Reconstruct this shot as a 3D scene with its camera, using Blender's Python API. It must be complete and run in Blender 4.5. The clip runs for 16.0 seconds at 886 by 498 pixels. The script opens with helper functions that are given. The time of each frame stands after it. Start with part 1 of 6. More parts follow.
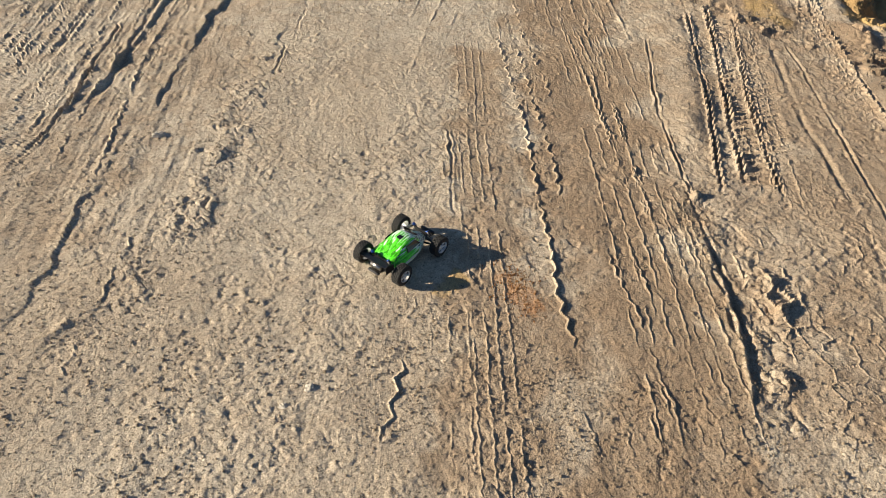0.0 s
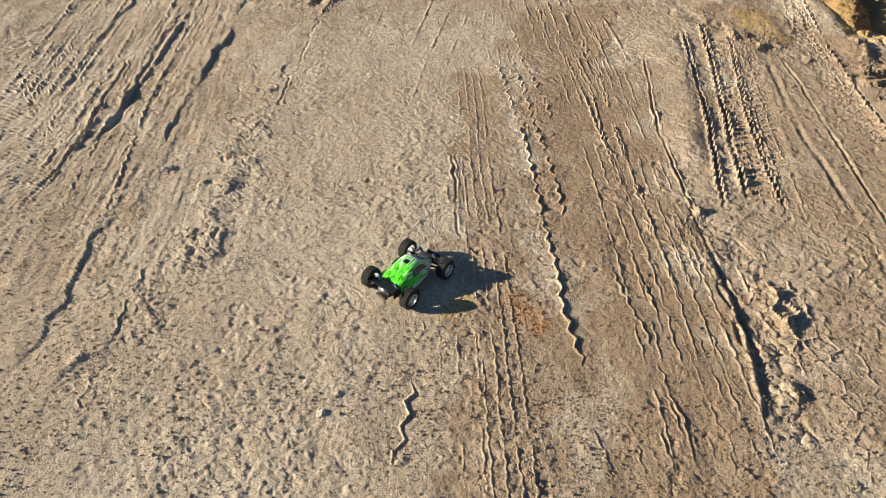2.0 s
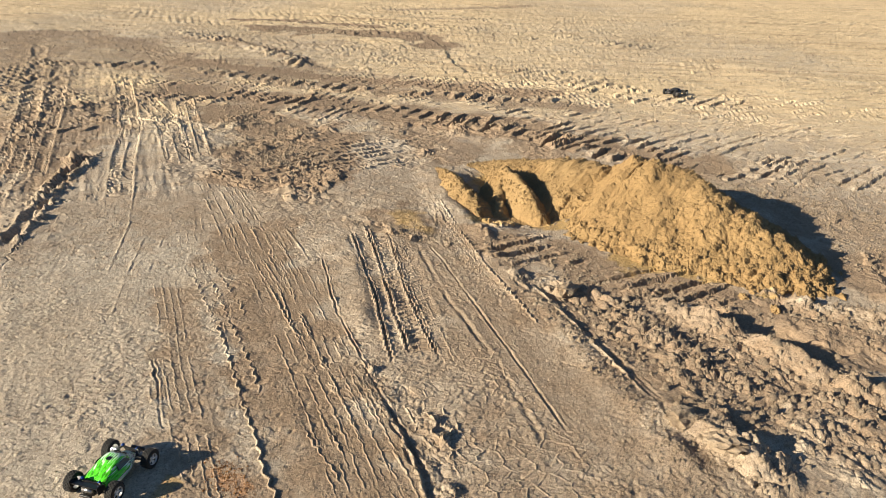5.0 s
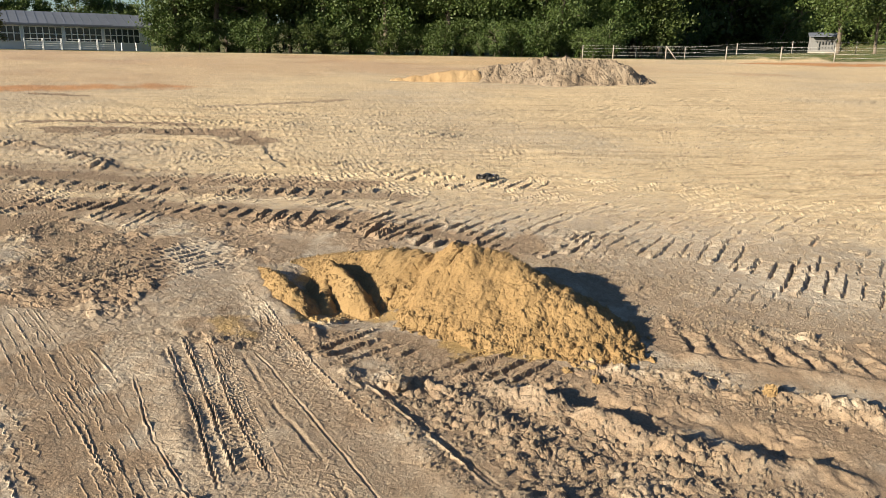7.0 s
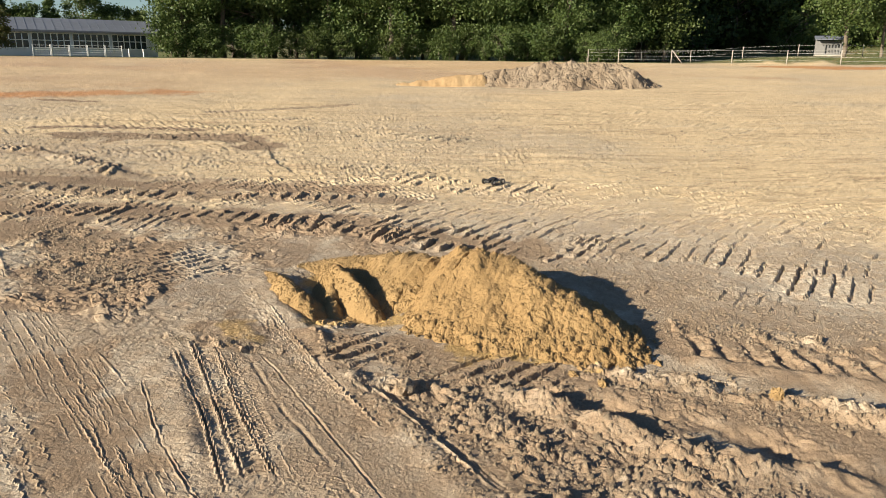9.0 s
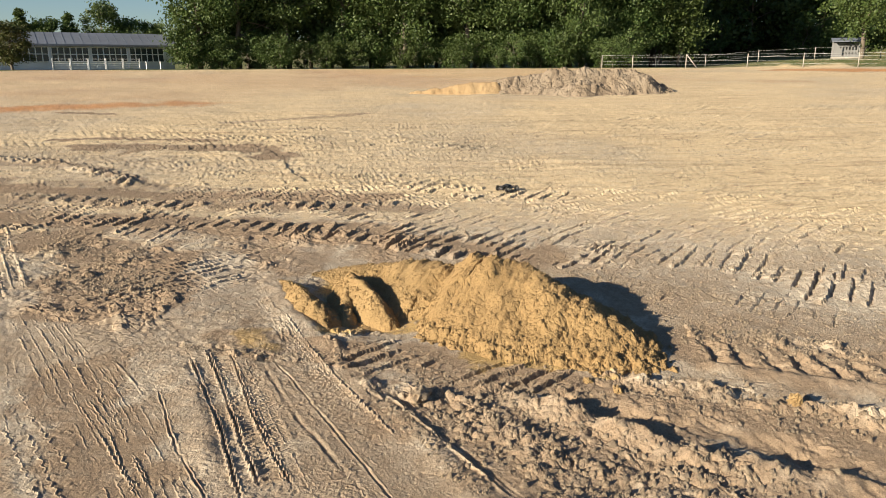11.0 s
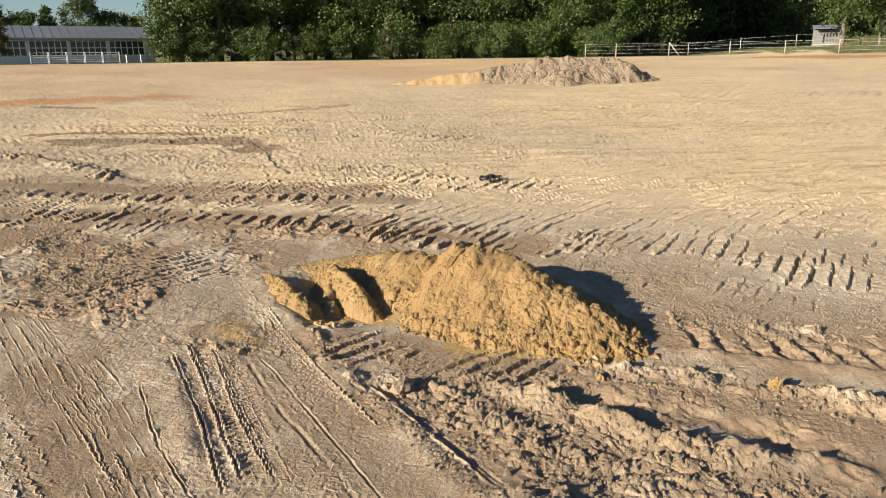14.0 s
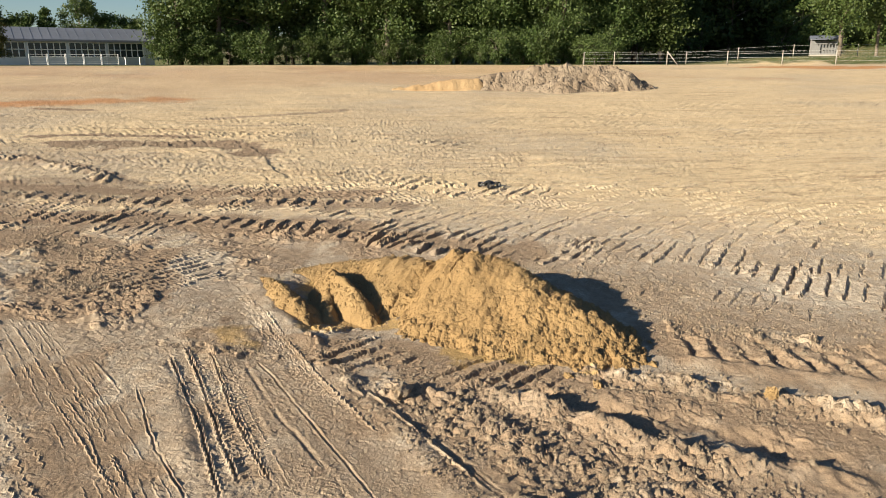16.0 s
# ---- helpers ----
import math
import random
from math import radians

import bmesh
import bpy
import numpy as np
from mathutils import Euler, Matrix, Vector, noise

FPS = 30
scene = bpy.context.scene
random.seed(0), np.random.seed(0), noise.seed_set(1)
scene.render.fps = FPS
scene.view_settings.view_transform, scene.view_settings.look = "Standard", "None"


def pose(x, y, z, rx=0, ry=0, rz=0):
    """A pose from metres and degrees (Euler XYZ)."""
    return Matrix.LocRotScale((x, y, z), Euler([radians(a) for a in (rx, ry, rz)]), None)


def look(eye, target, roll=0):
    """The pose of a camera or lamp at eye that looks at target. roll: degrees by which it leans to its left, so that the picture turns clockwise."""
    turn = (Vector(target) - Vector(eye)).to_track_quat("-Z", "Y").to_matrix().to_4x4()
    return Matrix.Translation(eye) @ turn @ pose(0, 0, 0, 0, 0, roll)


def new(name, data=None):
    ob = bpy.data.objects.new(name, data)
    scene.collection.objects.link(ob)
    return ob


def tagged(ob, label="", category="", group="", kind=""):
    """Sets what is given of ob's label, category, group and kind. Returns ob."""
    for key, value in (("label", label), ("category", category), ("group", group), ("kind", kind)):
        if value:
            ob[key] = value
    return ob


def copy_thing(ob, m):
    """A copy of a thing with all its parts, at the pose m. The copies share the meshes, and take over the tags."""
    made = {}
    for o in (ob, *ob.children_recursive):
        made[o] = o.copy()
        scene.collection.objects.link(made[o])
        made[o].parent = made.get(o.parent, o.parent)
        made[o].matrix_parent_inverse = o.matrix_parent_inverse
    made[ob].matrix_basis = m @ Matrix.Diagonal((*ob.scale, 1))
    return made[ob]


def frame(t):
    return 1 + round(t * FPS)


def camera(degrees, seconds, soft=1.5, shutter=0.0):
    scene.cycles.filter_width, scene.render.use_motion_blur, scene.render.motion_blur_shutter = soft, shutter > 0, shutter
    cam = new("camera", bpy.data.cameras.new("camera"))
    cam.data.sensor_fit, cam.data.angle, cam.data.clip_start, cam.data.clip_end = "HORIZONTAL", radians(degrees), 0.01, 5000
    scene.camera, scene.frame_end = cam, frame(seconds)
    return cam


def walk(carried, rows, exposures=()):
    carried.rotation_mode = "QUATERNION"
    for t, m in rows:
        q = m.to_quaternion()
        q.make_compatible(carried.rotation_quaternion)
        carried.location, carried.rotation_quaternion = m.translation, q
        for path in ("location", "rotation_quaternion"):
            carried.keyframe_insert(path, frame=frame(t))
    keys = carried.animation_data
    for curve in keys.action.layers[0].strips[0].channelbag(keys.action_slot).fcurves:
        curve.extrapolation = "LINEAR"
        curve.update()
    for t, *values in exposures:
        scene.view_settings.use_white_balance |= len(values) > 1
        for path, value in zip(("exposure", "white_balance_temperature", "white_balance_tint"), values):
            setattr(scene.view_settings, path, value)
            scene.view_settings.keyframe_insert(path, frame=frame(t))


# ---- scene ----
cam = camera(64.2, 16.0, soft=0.45)
PATH = [
    (0.0, (-1.302, -2.111, 2.398), (0.033, -0.292, 0.421), 0.79),
    (0.5, (-1.320, -2.119, 2.408), (0.026, -0.289, 0.448), 0.47),
    (1.0, (-1.323, -2.134, 2.415), (0.032, -0.279, 0.486), -0.15),
    (1.5, (-1.328, -2.144, 2.421), (0.021, -0.265, 0.510), -0.79),
    (2.0, (-1.313, -2.146, 2.428), (0.031, -0.255, 0.526), -1.53),
    (2.5, (-1.306, -2.147, 2.429), (0.083, -0.262, 0.554), -1.97),
    (3.0, (-1.314, -2.163, 2.436), (0.211, -0.308, 0.639), -1.66),
    (3.5, (-1.294, -2.240, 2.470), (0.447, -0.450, 0.807), -0.86),
    (4.0, (-1.377, -2.539, 2.582), (0.632, -0.856, 1.122), 0.40),
    (4.5, (-1.558, -2.860, 2.654), (0.677, -1.311, 1.386), 1.14),
    (5.0, (-1.625, -2.913, 2.659), (0.759, -1.498, 1.513), 1.32),
    (5.2, (-1.635, -2.913, 2.655), (0.797, -1.551, 1.546), 1.28),
    (7.3, (-1.498, -2.946, 2.730), (1.283, -2.134, 1.950), 0.82),
    (7.5, (-1.509, -2.943, 2.728), (1.270, -2.129, 1.945), 0.88),
    (8.0, (-1.513, -2.949, 2.727), (1.262, -2.123, 1.940), 0.82),
    (8.5, (-1.519, -2.945, 2.726), (1.252, -2.107, 1.941), 0.79),
    (9.0, (-1.527, -2.950, 2.727), (1.242, -2.092, 1.953), 0.61),
    (9.5, (-1.523, -2.948, 2.727), (1.243, -2.069, 1.967), 0.38),
    (10.0, (-1.532, -2.958, 2.731), (1.230, -2.056, 1.984), 0.18),
    (12.5, (-1.521, -3.002, 2.719), (1.231, -2.068, 1.973), -0.46),
    (13.0, (-1.522, -3.017, 2.719), (1.236, -2.110, 1.962), -0.54),
    (13.5, (-1.504, -3.016, 2.718), (1.258, -2.132, 1.950), -0.70),
    (14.0, (-1.502, -3.013, 2.716), (1.262, -2.146, 1.936), -0.77),
    (14.5, (-1.511, -3.014, 2.715), (1.253, -2.155, 1.929), -0.71),
    (15.0, (-1.509, -3.015, 2.717), (1.257, -2.159, 1.931), -0.53),
    (15.5, (-1.509, -3.001, 2.719), (1.260, -2.146, 1.944), -0.31),
    (16.0, (-1.524, -2.998, 2.724), (1.250, -2.143, 1.967), -0.09),
]
walk(cam, [(t, look(eye, target, roll)) for t, eye, target, roll in PATH])

# ---- light: low evening sun, clear sky ----
SUN_ELEVATION, SHADOW_HEADING = 19.0, -37.0      # degrees; the way that shadows fall, from +x
scene.view_settings.exposure = 1.14
world = bpy.data.worlds.new("world")
scene.world = world
world.use_nodes = True
wn = world.node_tree
sky = wn.nodes.new("ShaderNodeTexSky")
sky.sky_type, sky.sun_disc = "NISHITA", False
sky.air_density, sky.dust_density, sky.ozone_density = 1.0, 0.15, 3.5
sky.sun_elevation = radians(SUN_ELEVATION)
sky.sun_rotation = radians(90 - (SHADOW_HEADING + 180))
wn.nodes["Background"].inputs["Strength"].default_value = 0.045
wn.links.new(sky.outputs["Color"], wn.nodes["Background"].inputs["Color"])
sun = new("sun", bpy.data.lights.new("sun", "SUN"))
sun.data.energy, sun.data.angle, sun.data.color = 5.0, radians(0.55), (1.0, 0.876, 0.675)
sa, se = radians(SHADOW_HEADING), radians(SUN_ELEVATION)
sun.matrix_world = look((0, 0, 30), (math.cos(sa) * math.cos(se), math.sin(sa) * math.cos(se), 30 - math.sin(se)))


# ---- materials ----
def shader(name):
    m = bpy.data.materials.new(name)
    m.use_nodes = True
    return m, m.node_tree, m.node_tree.nodes["Principled BSDF"]


def node(nt, kind, **values):
    n = nt.nodes.new(kind)
    for key, value in values.items():
        n.inputs[key].default_value = value
    return n


def blend(nt, fac, a, b, mode="MIX"):
    n = nt.nodes.new("ShaderNodeMix")
    n.data_type, n.blend_type = "RGBA", mode
    for i, v in ((0, fac), (6, a), (7, b)):
        if hasattr(v, "is_linked"):
            nt.links.new(v, n.inputs[i])
        else:
            n.inputs[i].default_value = v if i == 0 else (*v, 1)
    return n.outputs[2]


def ramp(nt, value, lo, hi, a=0.0, b=1.0):
    n = nt.nodes.new("ShaderNodeMapRange")
    nt.links.new(value, n.inputs[0])
    for i, v in enumerate((lo, hi, a, b)):
        n.inputs[i + 1].default_value = v
    return n.outputs[0]


def speckle(nt, scale, detail=4.0, rough=0.6, coords=None, stretch=None):
    n = node(nt, "ShaderNodeTexNoise", Scale=scale, Detail=detail, Roughness=rough)
    if coords is None:
        coords = nt.nodes.new("ShaderNodeTexCoord").outputs["Object"]
    if stretch:
        mp = node(nt, "ShaderNodeMapping", Scale=stretch)
        nt.links.new(coords, mp.inputs[0])
        coords = mp.outputs[0]
    nt.links.new(coords, n.inputs["Vector"])
    return n.outputs[0]


def bumped(nt, bsdf, layers, distance=0.01):
    last = None
    for height, strength in layers:
        b = node(nt, "ShaderNodeBump", Strength=strength, Distance=distance)
        nt.links.new(height, b.inputs["Height"])
        if last:
            nt.links.new(last, b.inputs["Normal"])
        last = b.outputs[0]
    nt.links.new(last, bsdf.inputs["Normal"])


def surface(name, base, vary=0.25, rough=0.6, metal=0.0, scale=20.0, bump=0.2, distance=0.002):
    """A plain material with variation of tone at two scales and a fine relief."""
    m, nt, b = shader(name)
    big, fine = speckle(nt, scale * 0.15), speckle(nt, scale, 6.0)
    tone = blend(nt, ramp(nt, big, 0.3, 0.7), [c * (1 - vary) for c in base], [min(1, c * (1 + vary * 0.6)) for c in base])
    tone = blend(nt, ramp(nt, fine, 0.35, 0.75, 0, 0.6 * vary), tone, [c * 0.5 for c in base])
    nt.links.new(tone, b.inputs["Base Color"])
    nt.links.new(ramp(nt, fine, 0.2, 0.8, max(0, rough - 0.1), min(1, rough + 0.1)), b.inputs["Roughness"])
    b.inputs["Metallic"].default_value = metal
    if bump:
        bumped(nt, b, [(fine, bump)], distance)
    return m


def earth(name, masks=True, base=(0.475, 0.408, 0.322), other=(0.385, 0.305, 0.222), speck=1.0):
    """Bare trampled soil: crust, damp brown earth (also painted as shade in dents), yellow sand and red loam, mixed by
    where each lies.
    """
    m, nt, b = shader(name)
    co = nt.nodes.new("ShaderNodeTexCoord").outputs["Object"]
    wide, mid = speckle(nt, 0.55, 6.0, 0.6, co), speckle(nt, 5.0, 7.0, 0.7, co)
    fine, grit = speckle(nt, 38.0, 6.0, 0.7, co), speckle(nt, 150.0, 3.0, 0.7, co)
    tone = blend(nt, ramp(nt, wide, 0.40, 0.60), base, [c * k for c, k in zip(base, (0.88, 0.84, 0.80))])
    tone = blend(nt, ramp(nt, mid, 0.44, 0.66, 0, 0.6), tone, other)
    mapped = {}
    if masks:
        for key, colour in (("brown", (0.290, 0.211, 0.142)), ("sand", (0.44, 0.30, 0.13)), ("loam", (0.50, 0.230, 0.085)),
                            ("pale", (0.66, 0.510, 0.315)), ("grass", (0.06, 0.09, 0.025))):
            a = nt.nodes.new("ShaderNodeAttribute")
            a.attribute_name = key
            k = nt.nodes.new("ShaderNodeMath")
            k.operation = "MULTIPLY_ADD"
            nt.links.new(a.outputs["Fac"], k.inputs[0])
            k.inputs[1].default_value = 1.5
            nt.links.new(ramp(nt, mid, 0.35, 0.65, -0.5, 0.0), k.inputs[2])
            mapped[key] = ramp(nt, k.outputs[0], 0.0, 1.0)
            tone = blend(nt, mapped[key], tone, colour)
        # the graded field: long scraped bands of darker and paler soil
        turn = nt.nodes.new("ShaderNodeMapping")
        turn.vector_type = "TEXTURE"
        turn.inputs["Rotation"].default_value = (0, 0, radians(-72))
        turn.inputs["Scale"].default_value = (4.0, 0.30, 1.0)
        nt.links.new(co, turn.inputs[0])
        scrape = speckle(nt, 0.9, 6.0, 0.7, turn.outputs[0])
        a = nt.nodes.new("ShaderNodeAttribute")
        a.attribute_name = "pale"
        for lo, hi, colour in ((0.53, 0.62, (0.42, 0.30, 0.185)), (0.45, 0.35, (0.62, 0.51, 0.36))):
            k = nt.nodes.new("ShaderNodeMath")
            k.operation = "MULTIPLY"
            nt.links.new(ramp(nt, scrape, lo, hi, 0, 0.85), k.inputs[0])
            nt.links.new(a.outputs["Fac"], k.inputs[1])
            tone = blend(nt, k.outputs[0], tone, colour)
        # dark and pale crumb flecks, drawn out along the graded lanes; relief shading painted in
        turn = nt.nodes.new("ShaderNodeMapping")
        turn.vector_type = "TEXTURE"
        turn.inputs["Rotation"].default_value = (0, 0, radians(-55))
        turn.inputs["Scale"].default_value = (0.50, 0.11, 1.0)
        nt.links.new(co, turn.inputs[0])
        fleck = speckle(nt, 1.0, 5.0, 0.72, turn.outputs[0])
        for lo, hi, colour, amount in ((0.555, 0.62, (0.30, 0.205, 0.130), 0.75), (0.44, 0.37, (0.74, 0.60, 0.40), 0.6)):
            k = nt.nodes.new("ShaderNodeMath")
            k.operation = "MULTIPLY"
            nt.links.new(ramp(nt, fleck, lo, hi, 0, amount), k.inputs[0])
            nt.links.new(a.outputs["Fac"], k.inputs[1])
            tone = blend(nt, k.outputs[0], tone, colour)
        # crest tops paler: dry soil, with their sunlit look put into the colour
        a = nt.nodes.new("ShaderNodeAttribute")
        a.attribute_name = "dry"
        tone = blend(nt, ramp(nt, a.outputs["Fac"], 0.25, 0.9, 0, 0.38), tone, (0.60, 0.51, 0.39))
    # grains: pale grit and dark specks painting grit's shadows, as multiples of soil colour
    for source, lo, hi, gain, amount in ((fine, 0.53, 0.62, 0.55, 0.55), (fine, 0.45, 0.36, 1.38, 0.40), (grit, 0.53, 0.60, 1.45, 0.55), (grit, 0.46, 0.39, 0.45, 0.65)):
        k = nt.nodes.new("ShaderNodeMix")
        k.data_type, k.blend_type = "RGBA", "MULTIPLY"
        nt.links.new(ramp(nt, source, lo, hi, 0, amount * speck), k.inputs[0])
        nt.links.new(tone, k.inputs[6])
        k.inputs[7].default_value = (gain, gain * 0.985, gain * 0.97, 1)
        tone = k.outputs[2]
    for scale, size, share, gain, amount in ((22.0, 0.15, 0.22, 0.36, 0.8), (55.0, 0.26, 0.34, 0.36, 0.8), (17.0, 0.13, 0.16, 1.55, 0.8), (60.0, 0.27, 0.26, 1.5, 0.8)):
        vo = node(nt, "ShaderNodeTexVoronoi", Scale=scale)
        nt.links.new(co, vo.inputs["Vector"])
        pick = nt.nodes.new("ShaderNodeSeparateColor")
        nt.links.new(vo.outputs["Color"], pick.inputs[0])
        f = nt.nodes.new("ShaderNodeMath")
        f.operation = "MULTIPLY"
        nt.links.new(ramp(nt, vo.outputs["Distance"], size, size * 0.7), f.inputs[0])
        nt.links.new(ramp(nt, pick.outputs[0], share, share - 0.02, 0, amount * speck), f.inputs[1])
        k = nt.nodes.new("ShaderNodeMix")
        k.data_type, k.blend_type = "RGBA", "MULTIPLY"
        nt.links.new(f.outputs[0], k.inputs[0])
        nt.links.new(tone, k.inputs[6])
        k.inputs[7].default_value = (gain, gain, gain, 1)
        tone = k.outputs[2]
    nt.links.new(tone, b.inputs["Base Color"])
    b.inputs["Roughness"].default_value = 0.95
    b.inputs["Specular IOR Level"].default_value = 0.15
    bumped(nt, b, [(mid, 0.20), (fine, 0.42), (grit, 0.36)], 0.024)
    return m


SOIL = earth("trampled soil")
SAND = earth("yellow sand", False, (0.330, 0.226, 0.110), (0.258, 0.172, 0.080), 0.9)
SPOIL = earth("grey spoil", False, (0.255, 0.205, 0.152), (0.175, 0.138, 0.10))
CUT = earth("pale yellow sand", False, (0.37, 0.262, 0.145), (0.31, 0.21, 0.115), 0.5)
CLOD = earth("dry clods", False, (0.33, 0.262, 0.188), (0.25, 0.19, 0.13), 0.6)

# ---- shapes of the ground ----
NEST = np.array((-1.5, -3.0))     # the drone's stand, centre of the finest ground


def hashed(ix, iy, k):
    h = (ix.astype(np.int64) * 374761393 + iy.astype(np.int64) * 668265263 + k * 974634777) & 0xFFFFFFFF
    h = ((h ^ (h >> 13)) * 1274126177) & 0xFFFFFFFF
    return ((h ^ (h >> 16)) & 0xFFFF) / 65535.0


def grain(x, y, size, k=0):
    """Smooth noise of -1 to 1 with lumps of that size in metres."""
    u, v = x / size, y / size
    i, j = np.floor(u), np.floor(v)
    fu, fv = u - i, v - j
    su, sv = fu * fu * (3 - 2 * fu), fv * fv * (3 - 2 * fv)
    a, b, c, d = hashed(i, j, k), hashed(i + 1, j, k), hashed(i, j + 1, k), hashed(i + 1, j + 1, k)
    return ((a + (b - a) * su) * (1 - sv) + (c + (d - c) * su) * sv) * 2 - 1


def octaves(x, y, size, n=3, k=0, fall=0.5):
    return sum(grain(x, y, size * 0.5 ** o, k + 17 * o) * fall ** o for o in range(n))


def lumps(x, y, size, k=0):
    """Rounded clods with cracks between them: 0 in the cracks, 1 on top."""
    u, v = x / size, y / size
    i, j = np.floor(u), np.floor(v)
    d1 = np.full_like(u, 9.0)
    d2 = np.full_like(u, 9.0)
    for di in (-1, 0, 1):
        for dj in (-1, 0, 1):
            d = np.hypot(i + di + hashed(i + di, j + dj, k) - u, j + dj + hashed(i + di, j + dj, k + 5) - v)
            d2 = np.minimum(d2, np.maximum(d1, d))
            d1 = np.minimum(d1, d)
    return np.clip((d2 - d1) * 2.2, 0, 1) ** 0.6


def crumble(x, y, size, k=0):
    """Broken, creased earth with lumps of many sizes: about 0 to 1."""
    u, v = x + 0.3 * size * grain(x, y, size * 0.7, k + 90), y + 0.3 * size * grain(x, y, size * 0.7, k + 91)
    return sum(np.abs(grain(u, v, size * 0.58 ** o, k + 7 * o)) * 0.56 ** o for o in range(5)) / 1.05


def smooth(a, lo, hi):
    t = np.clip((a - lo) / (hi - lo), 0, 1)
    return t * t * (3 - 2 * t)


def along(x, y, line):
    """Signed distance from a line of points (left is positive), the way along it, and its length."""
    best, sd, run = np.full_like(x, 1e9), np.zeros_like(x), np.zeros_like(x)
    s0 = 0.0
    n = len(line) - 1
    for k, ((ax, ay), (bx, by)) in enumerate(zip(line, line[1:])):
        L = math.hypot(bx - ax, by - ay)
        ux, uy = (bx - ax) / L, (by - ay) / L
        t = (x - ax) * ux + (y - ay) * uy
        tc = np.clip(t, 0, L)
        side = (y - ay) * ux - (x - ax) * uy
        d = np.hypot(x - ax - ux * tc, y - ay - uy * tc)
        near = d < best
        best = np.where(near, d, best)
        sd = np.where(near, np.where(side >= 0, d, -d), sd)
        run = np.where(near, s0 + tc, run)
        s0 += L
    return sd, run, s0


def rise(x, y):
    """The site is level near the drone and climbs gently to its far edge."""
    d = np.hypot(x - NEST[0], y - NEST[1])
    e = np.logaddexp(0, d - 7.5)
    return 0.040 * (e - np.logaddexp(0, (e - 69.0) / 3) * 3)


def edge_bank(x, y):
    """The verge rises behind the fence towards the hut."""
    d = np.hypot(x - NEST[0], y - NEST[1])
    return 0.75 * smooth(d, 75.5, 81) * smooth(-y, 3, 15)


